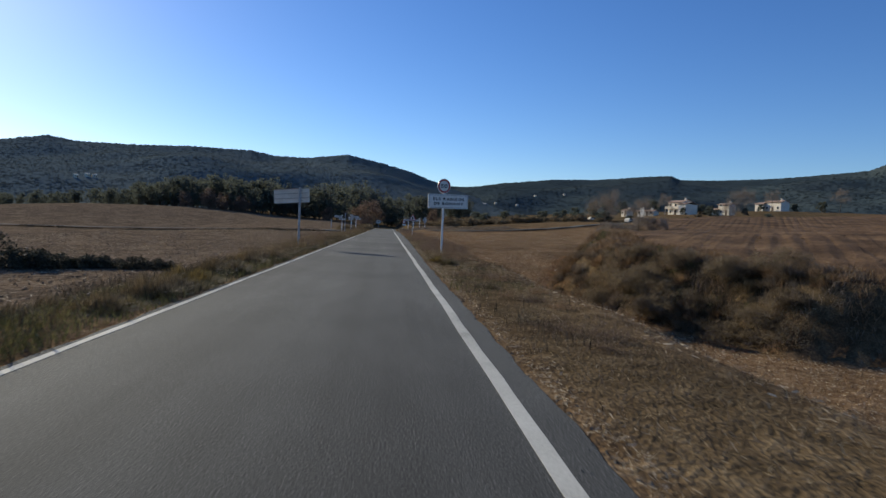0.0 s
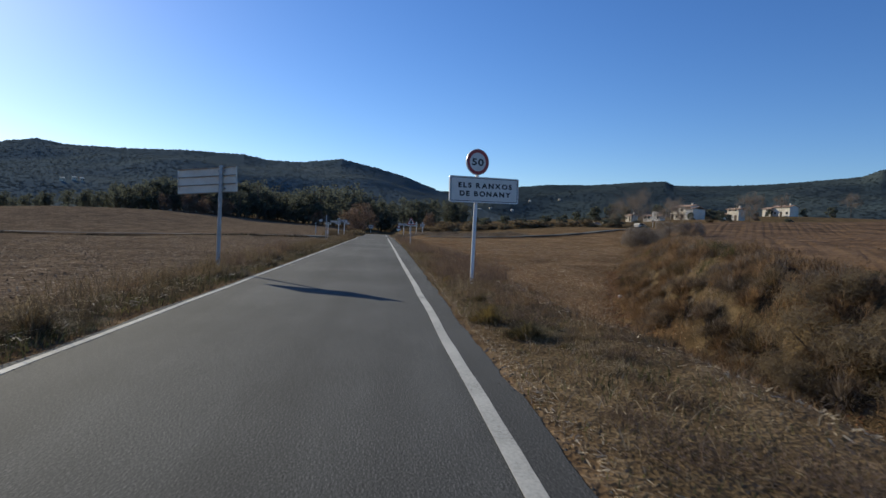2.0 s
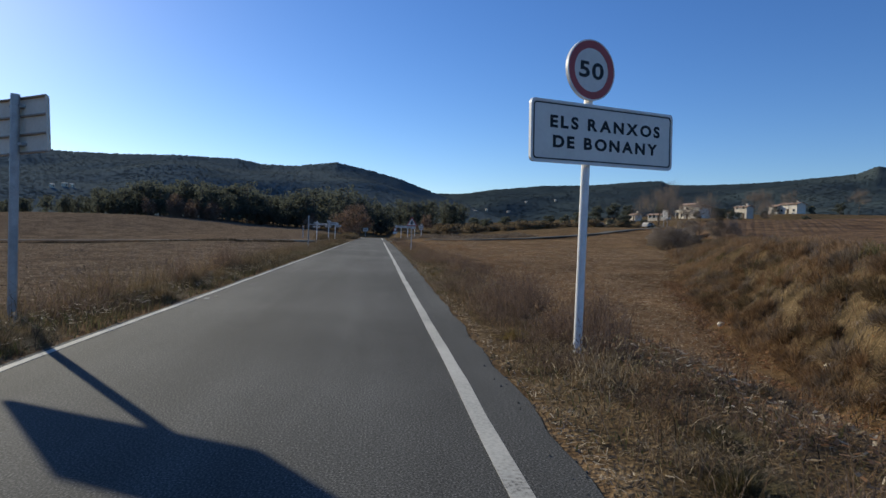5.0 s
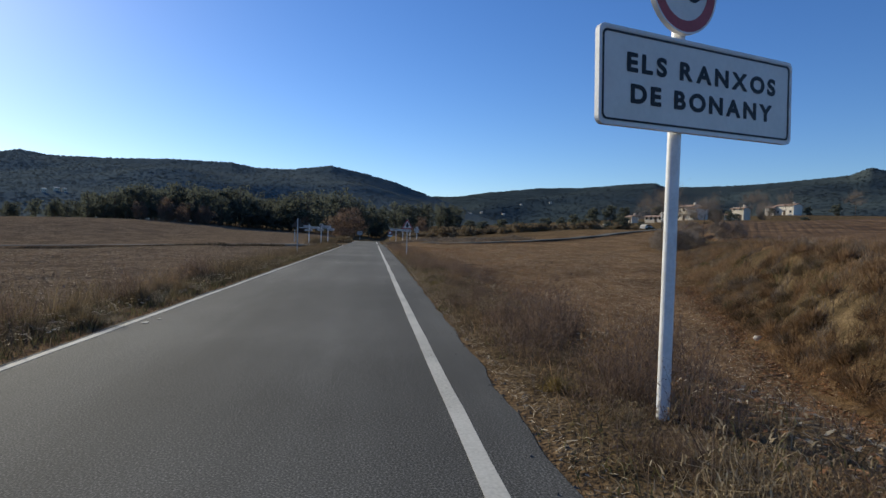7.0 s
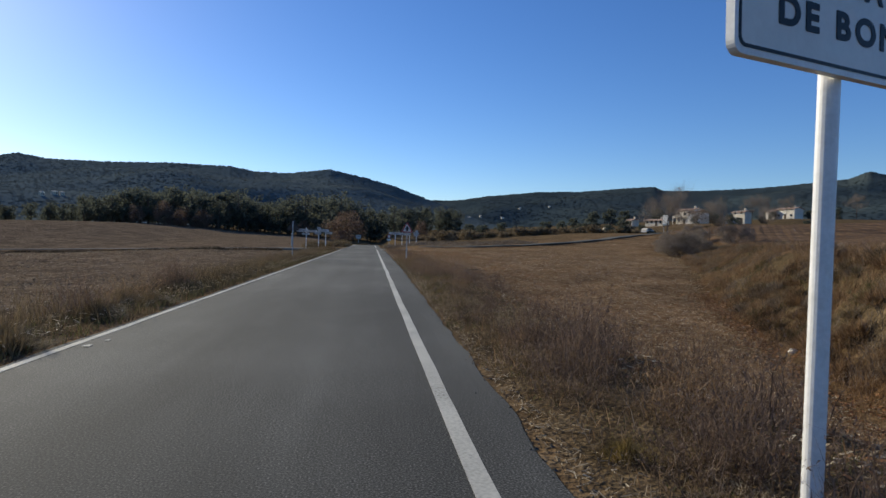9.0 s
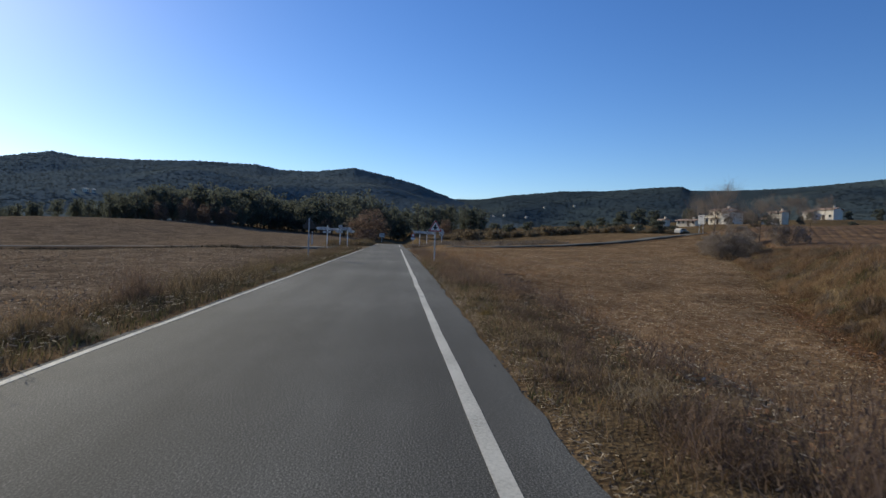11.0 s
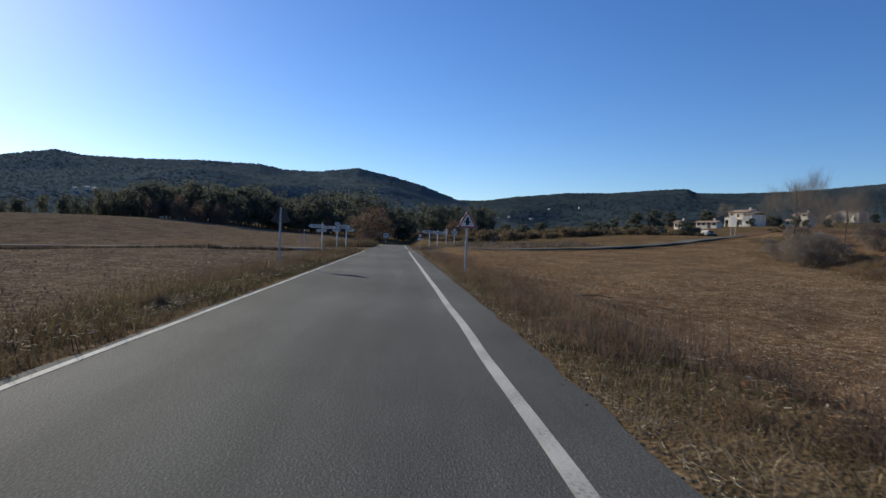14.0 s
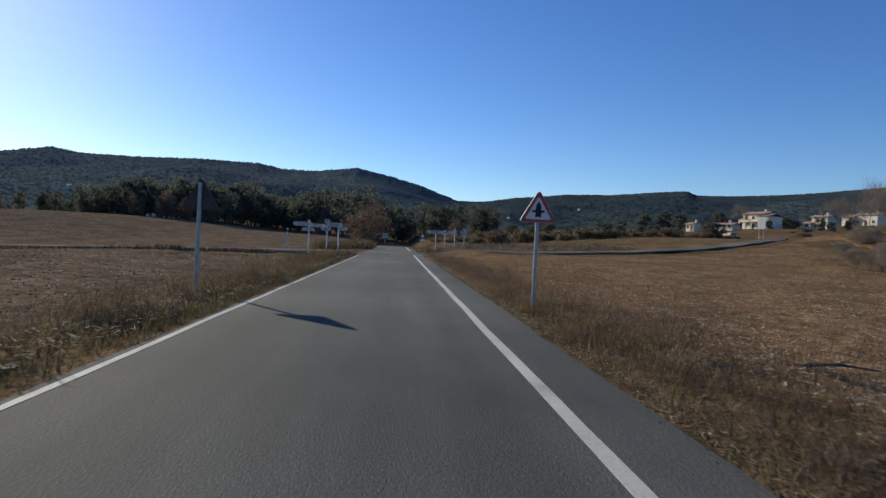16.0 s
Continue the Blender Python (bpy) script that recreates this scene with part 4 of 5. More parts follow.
dull_olive = material("dull_olive_grass", [(0.2, (0.050, 0.041, 0.018)), (0.5, (0.115, 0.092, 0.041)), (0.8, (0.21, 0.165, 0.084))], 2.5, 0.85, 0, island=0.6, leaf=0.25)
tuft_green = tuft(at_ground(2.35, 18.4, 0, 0.02), 0.8, 0.28, dull_olive, 234, "olive green grass tuft on the verge", 1500)
tuft_gold = tuft(at_ground(2.05, 19.6), 0.75, 0.36, yellow_green, 235, "golden green grass tuft at the asphalt's edge")
for tx, ty, k, kind in ((2.85, 18.9, 0.55, tuft_green), (2.65, 17.7, 0.5, tuft_green), (3.1, 18.1, 0.45, tuft_green), (2.5, 19.4, 0.6, tuft_green), (2.3, 20.6, 0.7, tuft_gold), (2.4, 22.3, 0.75, tuft_green), (2.7, 23.0, 0.7, tuft_green),
                        (2.2, 26.6, 0.6, tuft_gold), (2.35, 57.6, 0.6, tuft_gold), (3.2, 54.2, 0.9, tuft_gold), (2.9, 53.6, 0.7, tuft_green), (2.3, 37.4, 0.5, tuft_gold), (2.5, 39.8, 0.7, tuft_green), (2.6, 44.2, 0.7, tuft_green)):
    copy_thing(kind, at_ground(tx, ty, 97 * tx)).scale = (k, k, k)
grass("olive_verge_grass", clumped(10000, 1.7, 3.4, 12, 62, 37, clump=0.9, spread_m=0.22), (0.04, 0.20), (0.003, 0.008), 1.2, dull_olive, 37, "low olive-tan grass between the weeds of the verge")
grass("left_dry_grass", clumped(9000, -6.2, -2.7, 17, 90, 33), (0.10, 0.36), (0.006, 0.013), 0.8, left_weed, 33, "pale dry grass between darker weeds")
grass("left_tall_weeds", clumped(13000, -5.4, -3.5, 20, 90, 34, clump=0.95, spread_m=0.24), (0.25, 0.72), (0.005, 0.010), 0.75, left_weed, 34, "tall brown dead weeds in clumps", "weeds")
ly = rng.uniform(4, 96, 12000)
lx = -5.5 - rng.uniform(0, 1, 12000) ** 1.5 * 30
litter("field_chaff", free(np.column_stack([lx, ly])), (0.05, 0.18), (0.012, 0.035), bleached, 35, "pale chaff and stones on the tilled field")
lx2, ly2 = -5.2 - rng.uniform(0, 1, 22000) ** 1.4 * 26, rng.uniform(4, 96, 22000)
grass("field_regrowth", np.column_stack([lx2, ly2]), (0.04, 0.13), (0.008, 0.018), 0.8, weed, 36, "sparse dead regrowth on the tilled field")


def clods(name, xy, size, mat, seed, label):
    """Lumps of turned earth, each an uneven eight-sided stone shape."""
    r = np.random.default_rng(seed)
    n = len(xy)
    c = on_ground(xy, 0.01)
    s = (size[0] + (size[1] - size[0]) * r.uniform(0, 1, n) ** 2.5) / 2
    a = r.uniform(0, 6.28, n)
    cols = [c + np.stack([np.cos(a + k * 1.5708) * s * r.uniform(0.7, 1.2, n), np.sin(a + k * 1.5708) * s * r.uniform(0.7, 1.2, n), s * r.uniform(0, 0.5, n)], -1) for k in range(4)]
    top = c + np.stack([r.normal(0, 0.3, n) * s, r.normal(0, 0.3, n) * s, s * r.uniform(0.8, 1.4, n)], -1)
    v = np.stack(cols + [top, c - [0, 0, 0.05]], 1).reshape(-1, 3)
    o = (np.arange(n) * 6)[:, None]
    f = np.concatenate([np.concatenate([o + [k, (k + 1) % 4, 4], o + [(k + 1) % 4, k, 5]], 1) for k in range(4)], 1).reshape(-1, 3)
    return tagged(raw(name, v, f, mat), label, "soil", kind="stuff")


clods("edge_gravel", gravel, (0.012, 0.05), asphalt, 63, "grey crumbs of broken asphalt along the road's edge")
clod_earth = material("clod_earth", [(0.2, (0.065, 0.050, 0.036)), (0.5, (0.13, 0.103, 0.075)), (0.8, (0.26, 0.215, 0.16))], 0.5, 0.95, 0, island=0.6, coords="World", spec=0.05)
qx, qy = -5.0 - rng.uniform(0, 1, 30000) ** 1.6 * 34, 6 + 88 * rng.uniform(0, 1, 30000) ** 1.2
row = np.round(qy / 0.6) * 0.6 + rng.normal(0, 0.14, 30000)
ux = 4.2 + rng.uniform(0, 1, 16000) * np.maximum(np.minimum(toe(sy2[:16000]), 34) - 4.6, 1)
stubble_earth = material("stubble_earth", [(0.2, (0.10, 0.066, 0.040)), (0.5, (0.19, 0.13, 0.080)), (0.8, (0.32, 0.235, 0.15))], 0.5, 0.95, 0, island=0.5, coords="World", spec=0.0)
clods("stubble_clods", free(np.column_stack([ux, sy2[:16000]])), (0.02, 0.08), stubble_earth, 62, "brown lumps of earth among the stubble")
clods("field_clods", free(np.column_stack([qx, row])), (0.03, 0.12), clod_earth, 61, "brown clods of earth in faint rows across the tilled field")


grass("left_dark_weeds", clumped(10000, -5.0, -2.7, 3, 88, 39, clump=0.92, spread_m=0.25), (0.12, 0.42), (0.006, 0.012), 0.75, dark_weed, 39, "dark dead weeds at the road's edge", "weeds")


ty2 = 15 + 34 * rng.uniform(0, 1, 8000)
grass("bank_foot_grass", np.column_stack([toe(ty2) + rng.normal(-0.1, 0.55, 8000), ty2]), (0.05, 0.24), (0.006, 0.014), 1.2, weed, 26, "dead brown grass along the foot of the bank")
litter("bank_foot_leaves", np.column_stack([toe(ty2) + rng.normal(-0.15, 0.42, 8000), ty2]), (0.04, 0.13), (0.025, 0.06), fallen, 27, "fallen rusty leaves and straw along the bank's foot")


ly3 = 8 + 80 * rng.uniform(0, 1, 6000)
litter("left_verge_litter", free(np.column_stack([-2.9 - np.abs(rng.normal(0, 0.9, 6000)), ly3])), (0.04, 0.14), (0.005, 0.014), bleached, 28, "pale straw caught in the verge grass", 0.10)


# ---- tussocks on the bank ----
def tussocks(name, n, dmin, dmax, y0, y1, tall, mat, seed, label, per=60):
    r = np.random.default_rng(seed)
    y = y0 + (y1 - y0) * r.uniform(0, 1, n) ** 1.25
    x = toe(y) + r.uniform(dmin, dmax, n) / 0.88
    size = r.uniform(0.6, 1.3, n)
    i = np.repeat(np.arange(n), per)
    off = r.normal(0, 1, (len(i), 2)) * (0.20 * size[i])[:, None]
    xy = np.column_stack([x[i], y[i]]) + off
    dist = np.linalg.norm(off, axis=1) / (0.4 * size[i])
    h = r.uniform(tall[0], tall[1], len(i)) * size[i] * np.clip(1.15 - 0.4 * dist, 0.35, 1.2)
    base = on_ground(xy, 0.05)
    base[:, 2] += np.clip(1 - dist ** 2 / 2.2, 0, 1) * 0.20 * size[i]
    v, f = blades(base, h, r.uniform(0.007, 0.017, len(i)), 1.3, seed)
    return tagged(raw(name, v, f, mat), label, "tussock grass", kind="stuff")


tussocks("bank_dry_tussocks", 330, 0.3, 3.6, 2, 95, (0.14, 0.38), grey_weed, 41, "dry grey-brown grass tussocks covering the terrace bank", 80)
tussocks("bank_brown_tussocks", 900, 0.0, 3.9, 6, 80, (0.14, 0.42), weed, 42, "brown tussocks on the terrace bank", 80)
tussocks("bank_olive_tussocks", 90, 0.3, 3.4, 0, 90, (0.14, 0.36), greenish, 43, "olive tussocks on the terrace bank", 100)


def tussock(m, wide, tall, mat, seed, label, n=560):
    """A rounded tussock: blades that leave a low hummock in every direction and droop at the rim."""
    r = np.random.default_rng(seed)
    t = thing("bank_tussock", m, label, "tussock", "bank tussocks")
    a, q = r.uniform(0, 2 * np.pi, n), r.uniform(0, 1, n) ** 0.55
    el = np.radians(84 - 70 * q + r.normal(0, 9, n))
    way = np.stack([np.cos(a) * np.cos(el), np.sin(a) * np.cos(el), np.sin(el)], -1)
    base = np.stack([np.cos(a) * q * wide * 0.22, np.sin(a) * q * wide * 0.22, 0.3 * tall * (1 - q * q) - 0.06], -1)
    reach = r.uniform(0.5, 1.0, n)[:, None] * np.array([wide * 0.36, wide * 0.36, tall * 0.72])
    side = np.stack([-np.sin(a + 0.6), np.cos(a + 0.6), np.zeros(n)], -1) * r.uniform(0.004, 0.0085, n)[:, None]
    mid = base + way * reach * 0.6 + r.normal(0, 0.015 * wide, (n, 3))
    tip = base + way * reach + r.normal(0, 0.03 * wide, (n, 3)) - np.stack([0 * q, 0 * q, 0.18 * tall * q * r.uniform(0, 1, n)], -1)
    v = np.stack([base - side, base + side, mid + side, mid - side, tip], 1).reshape(-1, 3)
    o = (np.arange(n) * 5)[:, None]
    tagged(raw("blade_mass", v, np.concatenate([o + [0, 1, 2], o + [0, 2, 3], o + [3, 2, 4]], 1).reshape(-1, 3), mat, t), kind="stuff")
    return t


bank_tan = tussock(at_ground(10.2, 29.0), 1.25, 0.66, weed, 241, "round tan grass tussock on the terrace bank")
bank_grey = tussock(at_ground(9.6, 26.5), 1.3, 0.66, grey_weed, 242, "round grey-brown grass tussock on the terrace bank")
bank_dark = tussock(at_ground(9.4, 24.6), 1.2, 0.60, left_weed, 243, "olive-brown grass tussock on the terrace bank")
kr = random.Random(51)
for i in range(292):
    ky = 15.5 + 29 * (i + kr.uniform(0, 1)) / 292
    kx = float(toe(ky)) + kr.uniform(0.25, 3.7) / 0.88
    k = kr.uniform(0.6, 1.15)
    ob = copy_thing(kr.choice([bank_tan, bank_tan, bank_tan, bank_grey, bank_grey, bank_dark]), at_ground(kx, ky, kr.uniform(0, 360)))
    ob.scale = (k, k, k * kr.uniform(0.7, 1.05))
    tagged(ob, group="bank tussocks")


# ---- bushes and trees ----
def leafage(bm_like, centres, radii, n, size, seed, flat=1.0, slim=0.45):
    """Small leaf cards spread through rounded clumps."""
    r = np.random.default_rng(seed)
    centres, radii = np.asarray(centres, float), np.asarray(radii, float)
    k = r.choice(len(centres), n, p=radii ** 2 / (radii ** 2).sum())
    d = r.normal(0, 1, (n, 3)); d /= np.linalg.norm(d, axis=1)[:, None]
    d *= (r.uniform(0, 1, n) ** 0.45)[:, None]
    c = centres[k] + d * radii[k][:, None] * [1, 1, flat]
    u = r.normal(0, 1, (n, 3)); u /= np.linalg.norm(u, axis=1)[:, None]
    w = np.cross(u, r.normal(0, 1, (n, 3))); w /= np.linalg.norm(w, axis=1)[:, None]
    s = r.uniform(size[0], size[1], n)[:, None]
    v = np.stack([c - u * s, c + w * s * slim, c + u * s, c - w * s * slim], 1).reshape(-1, 3)
    return v, (np.arange(n) * 4)[:, None] + np.array([0, 1, 2, 3])


def limbs(bm, r, base, top, radius, count, reach, rise, sides=6):
    base, top = Vector(base), Vector(top)
    mid = base.lerp(top, 0.5) + Vector((r.uniform(-0.15, 0.15), r.uniform(-0.15, 0.15), 0)) * (top - base).length * 0.2
    rod(bm, radius, base, mid, sides + 2, radius * 0.75)
    rod(bm, radius * 0.75, mid, top, sides + 2, radius * 0.3)
    ends = []
    for i in range(count):
        t = 0.35 + 0.6 * i / max(1, count - 1)
        a = base.lerp(mid, t * 2) if t < 0.5 else mid.lerp(top, t * 2 - 1)
        ang = i * 2.4 + r.uniform(-0.4, 0.4)
        L = reach * (1.15 - 0.6 * t) * r.uniform(0.7, 1.1)
        b = a + Vector((math.cos(ang) * L, math.sin(ang) * L, rise * L * r.uniform(0.5, 1.2)))
        rod(bm, radius * 0.35, a, b, sides, radius * 0.1)
        ends.append(b)
    return ends


def pine(name, m, tall, seed, label):
    r = random.Random(seed)
    t = thing(name, m, label, "tree", "pine wood")
    bm = bmesh.new()
    ends = limbs(bm, r, (0, 0, -0.6), (r.uniform(-0.5, 0.5), r.uniform(-0.5, 0.5), tall * 0.9), tall * 0.022, 11, tall * 0.28, 0.25)
    part("trunk", bm, bark, t)
    cs = [tuple(e) for e in ends] + [(r.uniform(-2.4, 2.4), r.uniform(-2.4, 2.4), tall * r.uniform(0.12, 0.95)) for _ in range(20)]
    rr = [tall * r.uniform(0.08, 0.15) for _ in cs]
    v, f = leafage(None, cs, rr, 680, (0.30, 0.60), seed, 0.8, 0.62)
    raw("crown", v, f, pine_leaf, t)
    return t


def wood():
    spots = []
    r = random.Random(7)
    masters = [pine("pine_tree", pose(0, 0, 0), 12.5 + 1.2 * i, 60 + i, "dark green pine at the edge of a wood") for i in range(4)]
    for i in range(320):
        az = r.uniform(-24.6, 9) if i % 4 else r.uniform(-40, -24)
        dist = r.uniform(205, 262) if az < -1 else r.uniform(225, 300)
        x, y = 0.6 + dist * math.sin(radians(az)), 23 + dist * math.cos(radians(az))
        tall = np.interp(az, [-40, -33, -24, -21, -14, -9, -5, -3, 0, 4, 7, 9], [0.34, 0.40, 0.56, 0.70, 0.84, 0.80, 1.02, 1.06, 0.86, 0.74, 0.62, 0.47]) * r.uniform(0.82, 1.08)
        spots.append((x, y, tall, r.uniform(0, 360)))
    for i, (x, y, s, a) in enumerate(spots):
        m = pose(x, y, float(height(x, y)) - 0.15, 0, 0, a)
        if i < 4:
            ob = masters[i]
            ob.matrix_world = m
            ob.scale = (s, s, s)
        else:
            ob = copy_thing(masters[i % 4], m)
            ob.scale = (s, s, s * r.uniform(0.92, 1.1))


wood()


def round_bush(name, m, wide, tall, mat, seed, n, size, label, category, group="", slim=0.45):
    """A bush with several stems and an uneven crown."""
    r = random.Random(seed)
    t = thing(name, m, label, category, group)
    for i in range(5):
        a = i * 1.26 + r.uniform(-0.3, 0.3)
        bm = rod(bmesh.new(), 0.02 * tall, (0, 0, -0.15), (math.cos(a) * wide * 0.26, math.sin(a) * wide * 0.26, tall * r.uniform(0.5, 0.75)), 6, 0.006 * tall)
        part("stem", bm, bark, t)
    cs, rr = [], []
    for i in range(26):
        a, q, h = r.uniform(0, 6.28), r.uniform(0, 1) ** 0.6, r.uniform(0.12, 0.88)
        w = wide * 0.40 * math.sqrt(max(0.05, 1 - (2 * h - 0.8) ** 2 / 1.6))
        cs.append((math.cos(a) * q * w, math.sin(a) * q * w, h * tall))
        rr.append(r.uniform(0.10, 0.19) * wide)
    v, f = leafage(None, cs, rr, n, size, seed, 0.85, slim)
    v[:, 2] = np.maximum(v[:, 2], 0.0)
    raw("crown", v, f, mat, t)
    return t


rust = round_bush("rust_tree", at_ground(-5.1, 153), 9.8, 7.2, rust_leaf, 71, 6500, (0.07, 0.20), "round tree with rust-brown dead leaves behind the junction", "tree")
rr2 = random.Random(31)
for i in range(8):
    az, dist = rr2.uniform(-21, 6), rr2.uniform(196, 206)
    bx, by = 0.6 + dist * math.sin(radians(az)), 23 + dist * math.cos(radians(az))
    k = rr2.uniform(0.6, 1.05)
    tagged(copy_thing(rust, at_ground(bx, by, rr2.uniform(0, 360))), "brown-leaved tree at the edge of the pine wood", group="wood edge").scale = (k * 0.75, k * 0.75, k)
# dark bushes at the foot of the bank
dark_leaf = material("grey_brown_scrub", [(0.2, (0.135, 0.103, 0.066)), (0.5, (0.205, 0.158, 0.102)), (0.8, (0.28, 0.218, 0.143))], 0.5, 0.95, 0, island=0.2, leaf=0.45, spec=0.0)
bush = round_bush("scrub_bush", at_ground(9.7, 22.5), 2.6, 1.3, dark_leaf, 81, 3000, (0.06, 0.15), "grey-brown leafless scrub bush on the bank", "bush", "bank bushes", 0.07)
bush.scale = (0.9, 0.9, 0.75)
br = random.Random(21)
for i in range(24):
    by = 15.6 + 8.0 * (i + br.uniform(0, 0.9)) / 24
    bx = float(toe(by)) + br.choice([br.uniform(0.4, 1.0), br.uniform(0.8, 1.8), br.uniform(1.6, 2.8)])
    s = br.uniform(0.45, 0.9)
    copy_thing(bush, at_ground(bx, by, br.uniform(0, 360), 0.12)).scale = (s * 1.2, s * 1.2, s * br.uniform(0.7, 1.0))
for i in range(16):
    by = 40 + 54 * br.uniform(0, 1)
    bx = float(toe(by)) + br.uniform(0.8, 5.0)
    s = br.uniform(0.22, 0.5)
    copy_thing(bush, at_ground(bx, by, br.uniform(0, 360), 0.1)).scale = (s * 1.3, s * 1.3, s)
# scrub strip in the left field
field_scrub = material("dark_field_scrub", [(0.2, (0.026, 0.026, 0.017)), (0.5, (0.056, 0.053, 0.034)), (0.8, (0.11, 0.10, 0.062))], 0.5, 0.85, 0, island=0.5, leaf=0.15)
patch = round_bush("field_scrub", at_ground(-15.9, 24.6), 2.9, 1.5, field_scrub, 82, 1700, (0.05, 0.115), "large dark scrub clump in the tilled field", "bush", "field scrub")
for i in range(17):
    u = i / 16
    bx, by = -9.2 - 6.6 * u + br.uniform(-0.3, 0.3), 25.4 - 1.2 * u + br.uniform(-0.4, 0.4)
    if i > 13:
        bx, by = -17.0 - 2.2 * (i - 14), 24.2 - 0.6 * (i - 14)
    s = (0.30 + 0.30 * u) * br.uniform(0.75, 1.2)
    ob = copy_thing(patch, at_ground(bx, by, br.uniform(0, 360), 0.1))
    ob.scale = (s * 1.3, s * 1.2, s)
    tagged(ob, "low dark scrub clump in the tilled field", group="field scrub")


def bare_tree(m, tall, seed, label):
    """A leafless tree: limbs that fork into many fine twigs."""
    r = random.Random(seed)
    t = thing("bare_tree", m, label, "tree")
    bm = bmesh.new()
    ends = limbs(bm, r, (0, 0, -0.4), (0.2, 0.1, tall * 0.8), tall * 0.010, 14, tall * 0.36, 0.9)
    part("trunk", bm, bark, t)
    rng2 = np.random.default_rng(seed)
    pts = np.array([tuple(e) for e in ends] + [(0.2, 0.1, tall * 0.8)])
    base = np.repeat(pts, 190, 0) + rng2.normal(0, tall * 0.055, (len(pts) * 190, 3))
    v, f = blades(base, rng2.uniform(0.1, 0.22, len(base)) * tall, np.full(len(base), 0.0014 * tall), 1.4, seed)
    tagged(raw("twig_crown", v, f, twig, t), kind="stuff")
    return t


bare_tree(at_ground(31.2, 81.4), 6.6, 91, "leafless grey tree on the terrace edge")
for bx, by, bt, sd in ((147, 236, 10.5, 94), (158, 246, 10.0, 96), (120.4, 246.5, 8.5, 98), (172, 250, 9.0, 99), (92, 150, 6.0, 89), (215, 262, 11.0, 88)):
    bare_tree(at_ground(bx, by), bt, sd, "tall leafless brown tree among the houses")
bare_tree(at_ground(37.5, 84.0), 5.4, 92, "leafless grey bush on the terrace edge")
thicket_twig = material("grey_thicket_twigs", [(0.2, (0.14, 0.112, 0.088)), (0.5, (0.23, 0.19, 0.152)), (0.8, (0.34, 0.285, 0.23))], 0.8, 0.9, 0, island=0.5, leaf=0.45, spec=0.0)
grey = round_bush("grey_bush", at_ground(32.0, 80.0), 5.0, 2.4, thicket_twig, 93, 6500, (0.07, 0.20), "grey leafless thicket under the bare tree", "bush", "terrace bushes", 0.10)
for bx, by, s, a in ((30.6, 79.3, 0.6, 40), (33.0, 84.4, 0.8, 110), (36.8, 86.5, 0.8, 70), (41.0, 92.0, 0.7, 130), (45.5, 101.0, 0.7, 20), (39.0, 82.0, 0.9, 200), (34.6, 89.0, 0.5, 310), (38.2, 95.0, 0.5, 260), (34.6, 81.6, 0.7, 150)):
    copy_thing(grey, at_ground(bx, by, a)).scale = (s, s, s)
# reed-brown hedge and small trees behind the right-hand field
hedge_leaf = material("tan_hedge_leaves", [(0.2, (0.09, 0.067, 0.040)), (0.5, (0.165, 0.122, 0.072)), (0.8, (0.26, 0.195, 0.115))], 0.4, 0.85, 0, island=0.5, leaf=0.35)
hedge = round_bush("hedge_bush", at_ground(14, 128), 5.0, 2.0, hedge_leaf, 95, 620, (0.16, 0.38), "brown bush in the hedge along the lane", "bush", "lane hedge")
hr = random.Random(4)
for i in range(30):
    az = 6.0 + 15.5 * i / 29 + hr.uniform(-0.3, 0.3)
    dist = hr.uniform(112, 126) + 1.2 * i
    bx, by = 0.6 + dist * math.sin(radians(az)), 23 + dist * math.cos(radians(az))
    s = hr.uniform(0.5, 1.0)
    copy_thing(hedge, at_ground(bx, by, hr.uniform(0, 360))).scale = (s, s, s * hr.uniform(0.7, 1.1))
# grass mounds by the junction
grass("junction_mound_grass", clumped(8000, -8.5, -2.9, 107, 122, 51, spread_m=0.5), (0.5, 1.2), (0.03, 0.07), 0.8, left_weed, 51, "olive-brown dry grass mound at the junction's corner")
grass("junction_verge_grass", clumped(14000, 2.6, 24, 104, 118, 52, spread_m=0.4), (0.2, 0.6), (0.03, 0.06), 0.8, grey_weed, 52, "dry grass at the junction's corner")
grass("lane_verge_grass", clumped(14000, -130, -9, 93.6, 96.1, 53, spread_m=0.25), (0.18, 0.46), (0.02, 0.05), 0.7, dark_weed, 53, "dark dead grass along the lane")
tree2 = round_bush("evergreen_oak", at_ground(107, 277), 8.5, 8.0, pine_leaf, 97, 1500, (0.22, 0.52), "dark evergreen tree beside the houses", "tree", "village trees")
for bx, by, s, a in ((101.5, 283.8, 0.95, 40), (114.2, 278.1, 0.85, 90), (126.7, 271.6, 0.95, 200), (135.6, 243.5, 0.62, 10), (134.2, 236.5, 0.42, 120), (177.2, 265.4, 0.45, 150), (190.5, 260.0, 0.5, 33), (206, 262, 0.7, 60), (93, 286, 0.7, 80), (86, 282, 0.6, 20), (150, 262, 0.6, 75), (143.5, 224.5, 0.4, 15), (120.5, 262, 0.5, 100)):
    ob = copy_thing(tree2, at_ground(bx, by, a))
    ob.scale = (s, s, s)


for i in range(26):
    bx, by = hr.uniform(38, 122), hr.uniform(150, 232)
    if abs(by - side_road_y(bx)) < 6:
        continue
    s = hr.uniform(0.35, 0.8)
    ob = copy_thing(hedge if i % 3 else tree2, at_ground(bx, by, hr.uniform(0, 360)))
    ob.scale = (s, s, s * 0.8) if i % 3 else (s * 0.6, s * 0.6, s * 0.6)


